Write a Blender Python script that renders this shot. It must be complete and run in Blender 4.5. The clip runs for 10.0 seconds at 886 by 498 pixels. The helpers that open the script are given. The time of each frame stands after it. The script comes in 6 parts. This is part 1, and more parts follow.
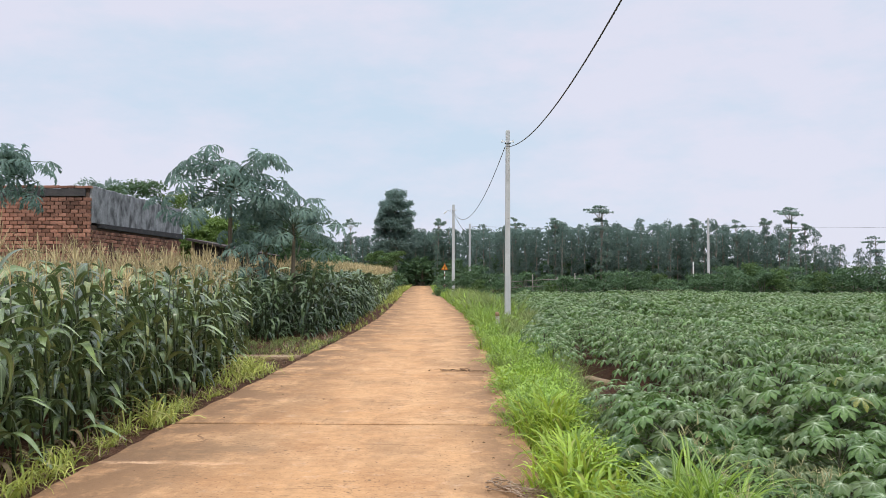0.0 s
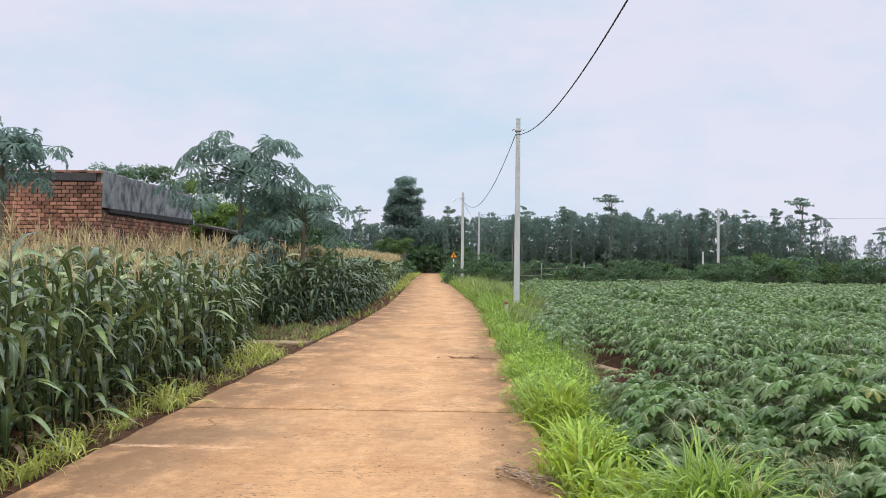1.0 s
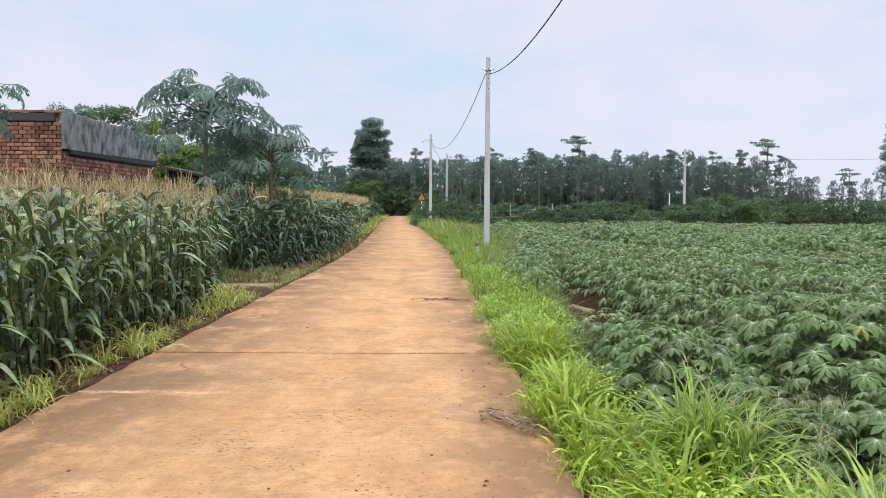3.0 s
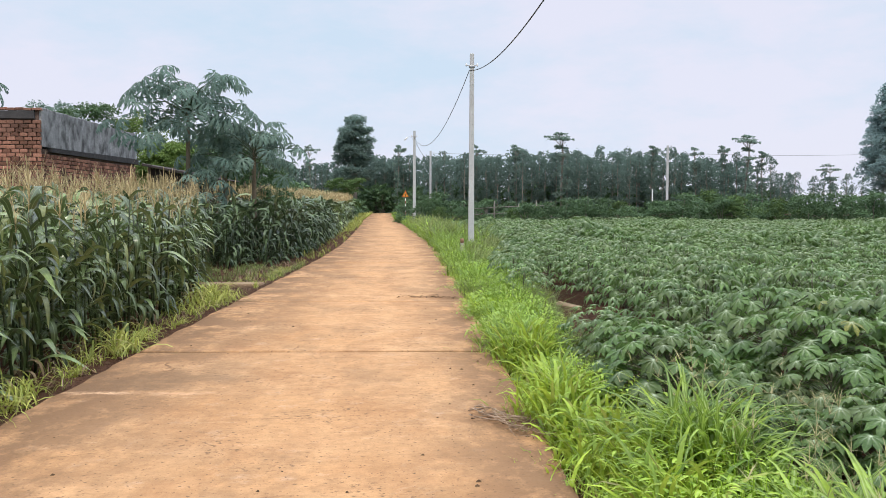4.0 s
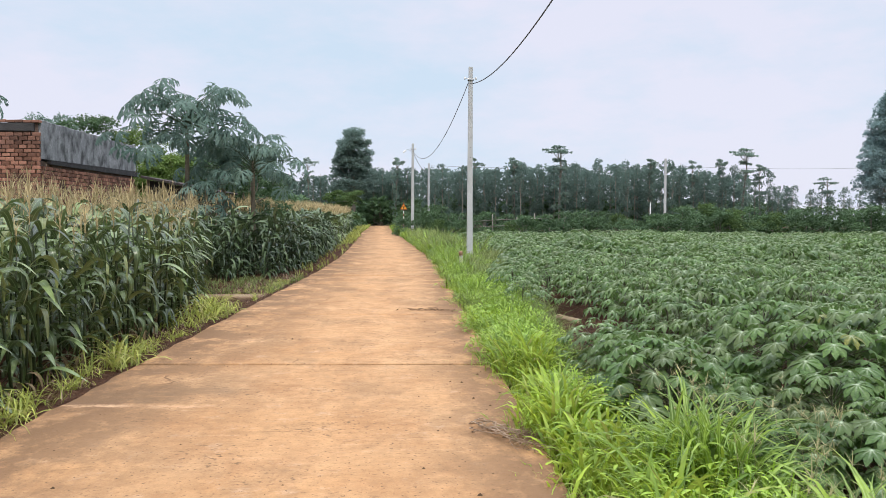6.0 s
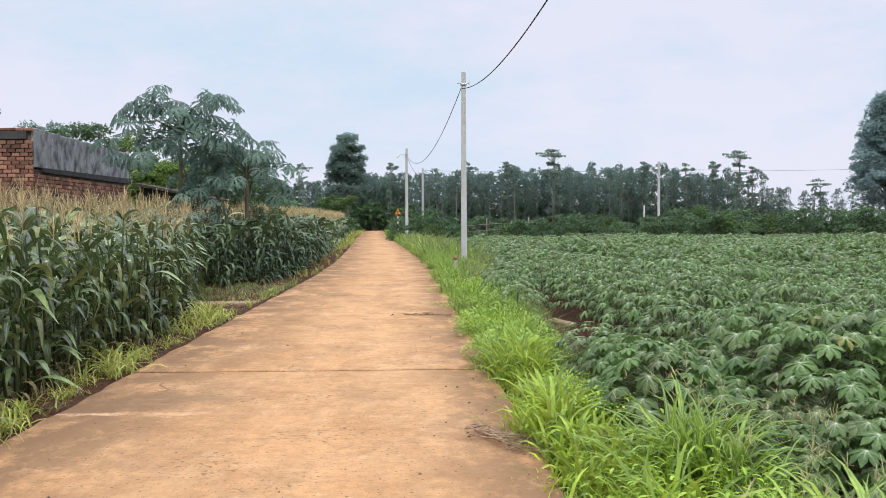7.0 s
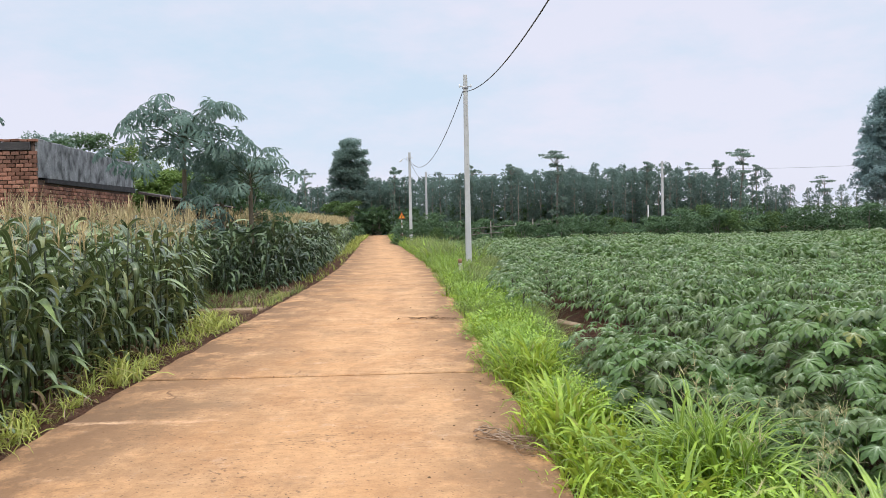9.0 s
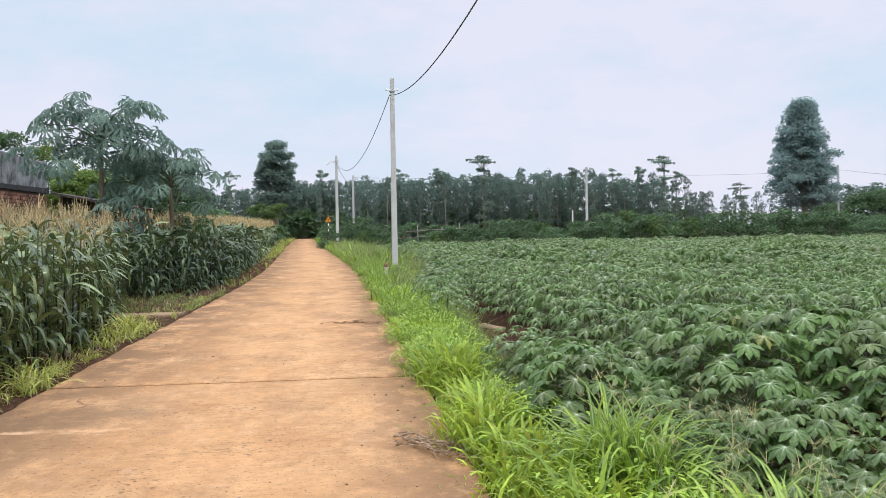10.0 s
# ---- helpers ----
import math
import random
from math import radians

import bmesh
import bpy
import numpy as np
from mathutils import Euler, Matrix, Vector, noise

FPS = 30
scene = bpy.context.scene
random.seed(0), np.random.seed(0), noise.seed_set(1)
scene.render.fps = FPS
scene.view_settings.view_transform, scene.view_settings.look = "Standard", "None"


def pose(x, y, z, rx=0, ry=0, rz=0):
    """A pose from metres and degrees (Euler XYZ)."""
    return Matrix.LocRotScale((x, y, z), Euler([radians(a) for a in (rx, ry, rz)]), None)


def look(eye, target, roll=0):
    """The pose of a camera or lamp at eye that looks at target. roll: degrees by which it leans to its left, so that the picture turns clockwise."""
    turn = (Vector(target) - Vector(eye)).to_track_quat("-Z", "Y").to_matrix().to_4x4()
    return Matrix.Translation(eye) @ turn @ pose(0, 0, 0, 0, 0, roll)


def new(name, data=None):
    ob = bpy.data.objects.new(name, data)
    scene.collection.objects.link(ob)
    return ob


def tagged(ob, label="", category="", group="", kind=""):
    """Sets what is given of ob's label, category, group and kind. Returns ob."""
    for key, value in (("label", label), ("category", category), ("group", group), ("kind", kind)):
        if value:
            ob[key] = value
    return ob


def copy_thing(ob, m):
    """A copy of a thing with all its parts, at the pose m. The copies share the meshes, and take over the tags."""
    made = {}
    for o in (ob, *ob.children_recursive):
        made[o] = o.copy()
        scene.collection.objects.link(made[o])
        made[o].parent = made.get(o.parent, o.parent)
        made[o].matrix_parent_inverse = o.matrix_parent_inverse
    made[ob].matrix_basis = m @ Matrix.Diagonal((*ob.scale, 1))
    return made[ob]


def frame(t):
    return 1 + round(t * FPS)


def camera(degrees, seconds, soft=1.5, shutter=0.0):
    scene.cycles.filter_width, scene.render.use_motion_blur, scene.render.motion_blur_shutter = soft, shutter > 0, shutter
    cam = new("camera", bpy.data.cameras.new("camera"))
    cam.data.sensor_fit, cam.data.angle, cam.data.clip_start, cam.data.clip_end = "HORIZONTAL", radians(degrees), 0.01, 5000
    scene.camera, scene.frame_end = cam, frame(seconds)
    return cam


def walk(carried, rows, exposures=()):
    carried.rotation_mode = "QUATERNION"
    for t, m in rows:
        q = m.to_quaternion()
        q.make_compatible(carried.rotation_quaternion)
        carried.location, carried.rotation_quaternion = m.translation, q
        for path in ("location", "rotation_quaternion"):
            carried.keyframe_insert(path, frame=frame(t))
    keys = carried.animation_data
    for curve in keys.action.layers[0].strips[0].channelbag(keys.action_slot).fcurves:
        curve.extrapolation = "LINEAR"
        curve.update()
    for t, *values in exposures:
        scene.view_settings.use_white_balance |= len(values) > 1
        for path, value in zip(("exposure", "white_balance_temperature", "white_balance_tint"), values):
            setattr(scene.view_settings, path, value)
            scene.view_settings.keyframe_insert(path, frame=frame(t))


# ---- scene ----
cam = camera(53.7, 10.0, soft=0.6)

PATH = [
    (0, (1.09, -0.078, 1.678), (1.064, 1.921, 1.746), 0.2),
    (0.5, (1.096, -0.06, 1.675), (1.056, 1.938, 1.742), 0.3),
    (1, (1.068, -0.066, 1.669), (1.022, 1.934, 1.709), 0.7),
    (1.5, (1.072, -0.051, 1.651), (1.03, 1.948, 1.648), 1.0),
    (2, (1.063, 0.004, 1.632), (1.042, 2.004, 1.588), 1.0),
    (2.5, (1.003, 0.106, 1.634), (1.009, 2.105, 1.559), 0.7),
    (4, (0.909, 0.258, 1.632), (0.977, 2.255, 1.535), 0.2),
    (4.5, (0.898, 0.266, 1.633), (0.976, 2.262, 1.546), 0.2),
    (5, (0.88, 0.251, 1.635), (0.957, 2.248, 1.556), 0.4),
    (5.5, (0.886, 0.247, 1.636), (0.958, 2.244, 1.563), 0.4),
    (7, (0.888, 0.24, 1.642), (0.973, 2.237, 1.584), -0.2),
    (7.5, (0.881, 0.229, 1.644), (0.969, 2.227, 1.593), -0.6),
    (8, (0.877, 0.249, 1.636), (0.956, 2.246, 1.588), -0.9),
    (8.5, (0.879, 0.255, 1.636), (0.947, 2.253, 1.589), -1.1),
    (9, (0.883, 0.247, 1.638), (0.958, 2.245, 1.588), -1.2),
    (9.5, (0.892, 0.255, 1.634), (1.02, 2.25, 1.586), -1.1),
    (10, (0.942, 0.29, 1.635), (1.182, 2.275, 1.591), -0.9),
]
walk(cam, [(t, look(eye, target, roll)) for t, eye, target, roll in PATH], exposures=((0, 0.02), (1, 0.04), (2.5, 0.1), (10, 0.1)))

# ---------------------------------------------------------------- light
world = bpy.data.worlds.new("overcast_sky")
scene.world = world
world.use_nodes = True
wn, wl = world.node_tree.nodes, world.node_tree.links
wn.clear()
w_out = wn.new("ShaderNodeOutputWorld")
w_bg = wn.new("ShaderNodeBackground")
w_sky = wn.new("ShaderNodeTexSky")
w_sky.sky_type = "NISHITA"
w_sky.sun_disc = False
w_sky.sun_elevation = radians(57)
w_sky.sun_rotation = radians(172)
w_scale = wn.new("ShaderNodeVectorMath")
w_scale.operation = "SCALE"
w_scale.inputs["Scale"].default_value = 0.12
w_co = wn.new("ShaderNodeTexCoord")
w_map = wn.new("ShaderNodeMapping")
w_map.inputs["Scale"].default_value = (1.0, 1.0, 2.6)
w_map.inputs["Location"].default_value = (0.95, 0.1, 0.35)
w_noise = wn.new("ShaderNodeTexNoise")
w_noise.inputs["Scale"].default_value = 2.8
w_noise.inputs["Detail"].default_value = 8
w_noise.inputs["Roughness"].default_value = 0.6
w_ramp = wn.new("ShaderNodeValToRGB")
w_ramp.color_ramp.elements[0].position = 0.37
w_ramp.color_ramp.elements[0].color = (0.60, 0.725, 0.87, 1)
w_ramp.color_ramp.elements[1].position = 0.56
w_ramp.color_ramp.elements[1].color = (0.755, 0.765, 0.895, 1)
w_mix = wn.new("ShaderNodeMix")
w_mix.data_type = "RGBA"
w_mix.inputs["Factor"].default_value = 0.94
wl.new(w_co.outputs["Generated"], w_map.inputs["Vector"])
wl.new(w_map.outputs["Vector"], w_noise.inputs["Vector"])
wl.new(w_noise.outputs["Fac"], w_ramp.inputs["Fac"])
wl.new(w_sky.outputs["Color"], w_scale.inputs[0])
wl.new(w_scale.outputs["Vector"], w_mix.inputs["A"])
wl.new(w_ramp.outputs["Color"], w_mix.inputs["B"])
# an overcast dome is brighter towards the zenith
w_sep = wn.new("ShaderNodeSeparateXYZ")
w_zen = wn.new("ShaderNodeMapRange")
w_zen.interpolation_type = "SMOOTHSTEP"
w_zen.inputs["From Min"].default_value = 0.33
w_zen.inputs["From Max"].default_value = 1.0
w_zen.inputs["To Min"].default_value = 1.0
w_zen.inputs["To Max"].default_value = 2.9
wl.new(w_co.outputs["Generated"], w_sep.inputs["Vector"])
wl.new(w_sep.outputs["Z"], w_zen.inputs["Value"])
w_gain = wn.new("ShaderNodeVectorMath")
w_gain.operation = "SCALE"
wl.new(w_mix.outputs["Result"], w_gain.inputs[0])
wl.new(w_zen.outputs["Result"], w_gain.inputs["Scale"])
wl.new(w_gain.outputs["Vector"], w_bg.inputs["Color"])
w_bg.inputs["Strength"].default_value = 1.0
wl.new(w_bg.outputs["Background"], w_out.inputs["Surface"])

sun_data = bpy.data.lights.new("sun", "SUN")
sun_data.energy = 1.7
sun_data.angle = radians(14)
sun_data.color = (1.0, 0.93, 0.80)
sun = new("sun", sun_data)
sun.matrix_world = look((3, -23, 36), (0, 0, 0))

rng = np.random.default_rng(7)
U = rng.uniform
TAU = 2 * math.pi


def reseed(n):
    """Each builder draws its own random numbers."""
    rng.bit_generator.state = np.random.default_rng(n).bit_generator.state



# ---------------------------------------------------------------- materials
def node_mat(name, rough=0.7, spec=0.3):
    m = bpy.data.materials.new(name)
    m.use_nodes = True
    n, l = m.node_tree.nodes, m.node_tree.links
    b = n["Principled BSDF"]
    b.inputs["Roughness"].default_value = rough
    b.inputs["Specular IOR Level"].default_value = spec
    return m, n, l, b


def mix_rgb(n, l, fac, a, b, mode="MIX"):
    x = n.new("ShaderNodeMix")
    x.data_type = "RGBA"
    x.blend_type = mode
    for key, v in (("Factor", fac), ("A", a), ("B", b)):
        if isinstance(v, (tuple, float, int)):
            x.inputs[key].default_value = (*v, 1) if isinstance(v, tuple) else v
        else:
            l.new(v, x.inputs[key])
    return x.outputs["Result"]


def noise_fac(n, l, scale, detail=4, lo=0.35, hi=0.65, stretch=(1, 1, 1), space="Object", rough=0.55):
    co = n.new("ShaderNodeTexCoord")
    mp = n.new("ShaderNodeMapping")
    mp.inputs["Scale"].default_value = stretch
    t = n.new("ShaderNodeTexNoise")
    t.inputs["Scale"].default_value = scale
    t.inputs["Detail"].default_value = detail
    t.inputs["Roughness"].default_value = rough
    r = n.new("ShaderNodeMapRange")
    r.inputs["From Min"].default_value = lo
    r.inputs["From Max"].default_value = hi
    l.new(co.outputs[space], mp.inputs["Vector"])
    l.new(mp.outputs["Vector"], t.inputs["Vector"])
    l.new(t.outputs["Fac"], r.inputs["Value"])
    return r.outputs["Result"]


def add_bump(n, l, b, height, strength=0.3, distance=0.02):
    u = n.new("ShaderNodeBump")
    u.inputs["Strength"].default_value = strength
    u.inputs["Distance"].default_value = distance
    l.new(height, u.inputs["Height"])
    l.new(u.outputs["Normal"], b.inputs["Normal"])


def attr_fac(n, name):
    a = n.new("ShaderNodeAttribute")
    a.attribute_name = name
    return a.outputs["Fac"]


def leaf_mat(name, dark, light, vein=None, vein_power=5.0, rough=0.5, spec=0.4, thin=0.25, dry=None, patch=None, mottle=1.0):
    """Leaf colour varies from leaf to leaf; a paler midrib; light passes through a little."""
    m, n, l, b = node_mat(name, rough, spec)
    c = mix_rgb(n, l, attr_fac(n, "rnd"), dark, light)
    if dry:
        edge = n.new("ShaderNodeMapRange")
        edge.inputs["From Min"].default_value = 0.9
        edge.inputs["From Max"].default_value = 0.97
        l.new(attr_fac(n, "rnd"), edge.inputs["Value"])
        c = mix_rgb(n, l, edge.outputs["Result"], c, dry)
    worn = mix_rgb(n, l, mottle, c, tuple(0.72 * v for v in dark))
    c = mix_rgb(n, l, noise_fac(n, l, 9.0, 3, 0.3, 0.7), c, worn)
    if patch:
        # plants of another tone here and there over the field
        geo = n.new("ShaderNodeNewGeometry")
        tex = n.new("ShaderNodeTexNoise")
        tex.inputs["Scale"].default_value = 1.7
        tex.inputs["Detail"].default_value = 4
        rng_p = n.new("ShaderNodeMapRange")
        rng_p.inputs["From Min"].default_value = 0.46
        rng_p.inputs["From Max"].default_value = 0.62
        rng_p.inputs["To Max"].default_value = 0.6
        l.new(geo.outputs["Position"], tex.inputs["Vector"])
        l.new(tex.outputs["Fac"], rng_p.inputs["Value"])
        c = mix_rgb(n, l, rng_p.outputs["Result"], c, patch)
    info = n.new("ShaderNodeObjectInfo")
    hsv = n.new("ShaderNodeHueSaturation")
    val = n.new("ShaderNodeMapRange")
    val.inputs["To Min"].default_value = 0.82
    val.inputs["To Max"].default_value = 1.18
    l.new(info.outputs["Random"], val.inputs["Value"])
    l.new(val.outputs["Result"], hsv.inputs["Value"])
    l.new(c, hsv.inputs["Color"])
    c = hsv.outputs["Color"]
    if vein:
        p = n.new("ShaderNodeMath")
        p.operation = "POWER"
        p.inputs[1].default_value = vein_power
        l.new(attr_fac(n, "vein"), p.inputs[0])
        c = mix_rgb(n, l, p.outputs["Value"], c, vein)
    l.new(c, b.inputs["Base Color"])
    if thin:
        t = n.new("ShaderNodeBsdfTranslucent")
        mx = n.new("ShaderNodeMixShader")
        mx.inputs["Fac"].default_value = thin
        warm = mix_rgb(n, l, 0.5, c, tuple(min(1, 1.6 * v) for v in light))
        l.new(warm, t.inputs["Color"])
        l.new(b.outputs["BSDF"], mx.inputs[1])
        l.new(t.outputs["BSDF"], mx.inputs[2])
        l.new(mx.outputs["Shader"], n["Material Output"].inputs["Surface"])
    return m


def rough_mat(name, a, b_col, scale=6.0, rough=0.85, spec=0.2, bump=0.4, fine=60.0, stain=None, stain_scale=1.2, stretch=(1, 1, 1), per_piece=0.0, spread=(0.48, 0.72), broad=False):
    """A mineral or wooden surface: two colours in patches, fine grain, optional stains, tone that differs piece by piece."""
    m, n, l, b = node_mat(name, rough, spec)
    c = mix_rgb(n, l, noise_fac(n, l, scale, 5, 0.32, 0.68, stretch), a, b_col)
    grain = noise_fac(n, l, fine, 4, 0.25, 0.75, stretch)
    c = mix_rgb(n, l, grain, tuple(0.8 * v for v in a), c)
    if stain:
        c = mix_rgb(n, l, noise_fac(n, l, stain_scale, 6, *spread, stretch, rough=0.65), c, stain)
    if broad:
        # soot and damp that run on over many pieces
        geo = n.new("ShaderNodeNewGeometry")
        tex = n.new("ShaderNodeTexNoise")
        tex.inputs["Scale"].default_value = 1.1
        tex.inputs["Detail"].default_value = 6
        far = n.new("ShaderNodeMapRange")
        far.inputs["From Min"].default_value = 0.45
        far.inputs["From Max"].default_value = 0.68
        far.inputs["To Max"].default_value = 0.75
        l.new(geo.outputs["Position"], tex.inputs["Vector"])
        l.new(tex.outputs["Fac"], far.inputs["Value"])
        c = mix_rgb(n, l, far.outputs["Result"], c, stain)
    if per_piece:
        info = n.new("ShaderNodeObjectInfo")
        hsv = n.new("ShaderNodeHueSaturation")
        val = n.new("ShaderNodeMapRange")
        val.inputs["To Min"].default_value = 1 - per_piece
        val.inputs["To Max"].default_value = 1 + per_piece
        geo = n.new("ShaderNodeNewGeometry")
        add = n.new("ShaderNodeMath")
        add.operation = "ADD"
        fr = n.new("ShaderNodeMath")
        fr.operation = "FRACT"
        l.new(info.outputs["Random"], add.inputs[0])
        l.new(geo.outputs["Random Per Island"], add.inputs[1])
        l.new(add.outputs["Value"], fr.inputs[0])
        l.new(fr.outputs["Value"], val.inputs["Value"])
        l.new(val.outputs["Result"], hsv.inputs["Value"])
        l.new(c, hsv.inputs["Color"])
        c = hsv.outputs["Color"]
    l.new(c, b.inputs["Base Color"])
    add_bump(n, l, b, grain, bump, 0.01)
    return m


def plain_mat(name, col, rough=0.5, metal=0.0, wear=None):
    m, n, l, b = node_mat(name, rough, 0.4)
    b.inputs["Metallic"].default_value = metal
    c = mix_rgb(n, l, noise_fac(n, l, 14.0, 5, 0.45, 0.75), col, wear or tuple(0.75 * v for v in col))
    l.new(c, b.inputs["Base Color"])
    return m


def concrete_road_mat():
    """Cast concrete stained orange by laterite dust: streaks across the way, grey worn patches, pale scrapes, dark specks."""
    m, n, l, b = node_mat("stained_concrete", 0.86, 0.2)
    c = mix_rgb(n, l, noise_fac(n, l, 0.55, 6, 0.3, 0.7, (1, 1.4, 1)), (0.635, 0.345, 0.152), (0.77, 0.472, 0.242))
    # each cast has a tone of its own
    tone = n.new("ShaderNodeMath")
    tone.operation = "MULTIPLY"
    tone.inputs[1].default_value = 0.25
    l.new(attr_fac(n, "rnd"), tone.inputs[0])
    c = mix_rgb(n, l, tone.outputs["Value"], c, (0.40, 0.215, 0.095))
    streak = noise_fac(n, l, 1.25, 9, 0.45, 0.7, (1.0, 0.62, 1), rough=0.74)
    c = mix_rgb(n, l, streak, c, (0.42, 0.212, 0.092))
    pale = noise_fac(n, l, 2.6, 9, 0.56, 0.72, (1.0, 1.1, 1), rough=0.78)
    c = mix_rgb(n, l, pale, c, (0.70, 0.48, 0.31))
    grey = noise_fac(n, l, 0.6, 9, 0.5, 0.68, (1.2, 0.55, 1), rough=0.74)
    c = mix_rgb(n, l, grey, c, (0.33, 0.195, 0.10))
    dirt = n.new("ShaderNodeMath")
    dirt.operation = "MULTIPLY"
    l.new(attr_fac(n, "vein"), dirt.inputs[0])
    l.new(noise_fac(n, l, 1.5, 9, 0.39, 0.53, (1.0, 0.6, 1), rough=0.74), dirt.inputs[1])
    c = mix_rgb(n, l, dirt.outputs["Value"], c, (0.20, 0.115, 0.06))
    band = noise_fac(n, l, 2.4, 8, 0.44, 0.66, (0.5, 2.0, 1), rough=0.76)
    c = mix_rgb(n, l, band, c, mix_rgb(n, l, 0.18, c, (0.24, 0.125, 0.06)))
    scrape = noise_fac(n, l, 3.1, 8, 0.60, 0.70, (0.4, 2.2, 1), rough=0.78)
    c = mix_rgb(n, l, scrape, c, mix_rgb(n, l, 0.4, c, (0.86, 0.62, 0.40)))
    place = n.new("ShaderNodeNewGeometry")
    axes = n.new("ShaderNodeSeparateXYZ")
    l.new(place.outputs["Position"], axes.inputs["Vector"])
    drift = n.new("ShaderNodeMath")
    drift.operation = "MULTIPLY_ADD"
    drift.inputs[1].default_value = 0.35
    l.new(noise_fac(n, l, 1.6, 7, 0.2, 0.8, (0.8, 0.3, 1), rough=0.7), drift.inputs[0])
    l.new(axes.outputs["Y"], drift.inputs[2])

    def ramp_of(socket, a, b, lo=0.0, hi=1.0):
        r = n.new("ShaderNodeMapRange")
        for key, v in (("From Min", a), ("From Max", b), ("To Min", lo), ("To Max", hi)):
            r.inputs[key].default_value = v
        l.new(socket, r.inputs["Value"])
        return r.outputs["Result"]

    def times(a, b):
        r = n.new("ShaderNodeMath")
        r.operation = "MULTIPLY"
        l.new(a, r.inputs[0])
        l.new(b, r.inputs[1])
        return r.outputs["Value"]

    left_half = ramp_of(axes.outputs["X"], -0.4, -1.5)
    lip = times(ramp_of(drift.outputs["Value"], 8.0, 8.03), ramp_of(drift.outputs["Value"], 8.16, 8.07))
    worn = noise_fac(n, l, 5.0, 7, 0.42, 0.6, (0.5, 1.5, 1), rough=0.7)
    c = mix_rgb(n, l, times(times(lip, left_half), worn), c, (0.76, 0.49, 0.29))
    bare = times(times(ramp_of(drift.outputs["Value"], 8.12, 8.2), ramp_of(drift.outputs["Value"], 9.8, 8.6)), times(left_half, noise_fac(n, l, 2.2, 9, 0.36, 0.56, (0.8, 1.3, 1), rough=0.75)))
    c = mix_rgb(n, l, bare, c, mix_rgb(n, l, 0.7, c, (0.16, 0.105, 0.06)))
    speck = noise_fac(n, l, 30, 4, 0.60, 0.7)
    c = mix_rgb(n, l, speck, c, (0.15, 0.09, 0.05))
    mottle = noise_fac(n, l, 8.0, 7, 0.38, 0.6, rough=0.7)
    c = mix_rgb(n, l, mottle, mix_rgb(n, l, 0.27, c, (0.18, 0.10, 0.05)), c)
    pit_area = noise_fac(n, l, 1.1, 4, 0.52, 0.62)
    pits = n.new("ShaderNodeMath")
    pits.operation = "MULTIPLY"
    l.new(pit_area, pits.inputs[0])
    l.new(noise_fac(n, l, 17, 4, 0.56, 0.66), pits.inputs[1])
    c = mix_rgb(n, l, pits.outputs["Value"], c, (0.20, 0.115, 0.06))
    co = n.new("ShaderNodeTexCoord")
    warp = n.new("ShaderNodeTexNoise")
    warp.inputs["Scale"].default_value = 2.2
    warp.inputs["Detail"].default_value = 6
    sway = n.new("ShaderNodeVectorMath")
    sway.operation = "MULTIPLY_ADD"
    sway.inputs[1].default_value = (0.5, 0.35, 0)
    l.new(co.outputs["Object"], warp.inputs["Vector"])
    l.new(warp.outputs["Color"], sway.inputs[0])
    l.new(co.outputs["Object"], sway.inputs[2])
    wide = n.new("ShaderNodeMapping")
    wide.inputs["Scale"].default_value = (0.42, 0.95, 1)
    l.new(sway.outputs["Vector"], wide.inputs["Vector"])
    cell = n.new("ShaderNodeTexVoronoi")
    cell.feature = "DISTANCE_TO_EDGE"
    cell.inputs["Scale"].default_value = 1.0
    l.new(wide.outputs["Vector"], cell.inputs["Vector"])
    line = n.new("ShaderNodeMapRange")
    line.inputs["From Min"].default_value = 0.004
    line.inputs["From Max"].default_value = 0.010
    line.inputs["To Min"].default_value = 1.0
    line.inputs["To Max"].default_value = 0.0
    l.new(cell.outputs["Distance"], line.inputs["Value"])
    crack = n.new("ShaderNodeMath")
    crack.operation = "MULTIPLY"
    l.new(line.outputs["Result"], crack.inputs[0])
    l.new(noise_fac(n, l, 0.9, 5, 0.52, 0.64), crack.inputs[1])
    c = mix_rgb(n, l, crack.outputs["Value"], c, (0.20, 0.11, 0.055))
    fine = noise_fac(n, l, 55, 5, 0.25, 0.75)
    c = mix_rgb(n, l, fine, mix_rgb(n, l, 0.3, c, (0.22, 0.125, 0.06)), c)
    l.new(c, b.inputs["Base Color"])
    add_bump(n, l, b, fine, 0.4, 0.008)
    return m


def soil_mat():
    m, n, l, b = node_mat("red_laterite_soil", 0.95, 0.1)
    c = mix_rgb(n, l, noise_fac(n, l, 1.3, 6, 0.3, 0.7), (0.085, 0.043, 0.025), (0.155, 0.078, 0.044))
    clod = noise_fac(n, l, 22, 6, 0.3, 0.7)
    c = mix_rgb(n, l, clod, (0.042, 0.021, 0.013), c)
    l.new(c, b.inputs["Base Color"])
    add_bump(n, l, b, clod, 0.8, 0.04)
    return m


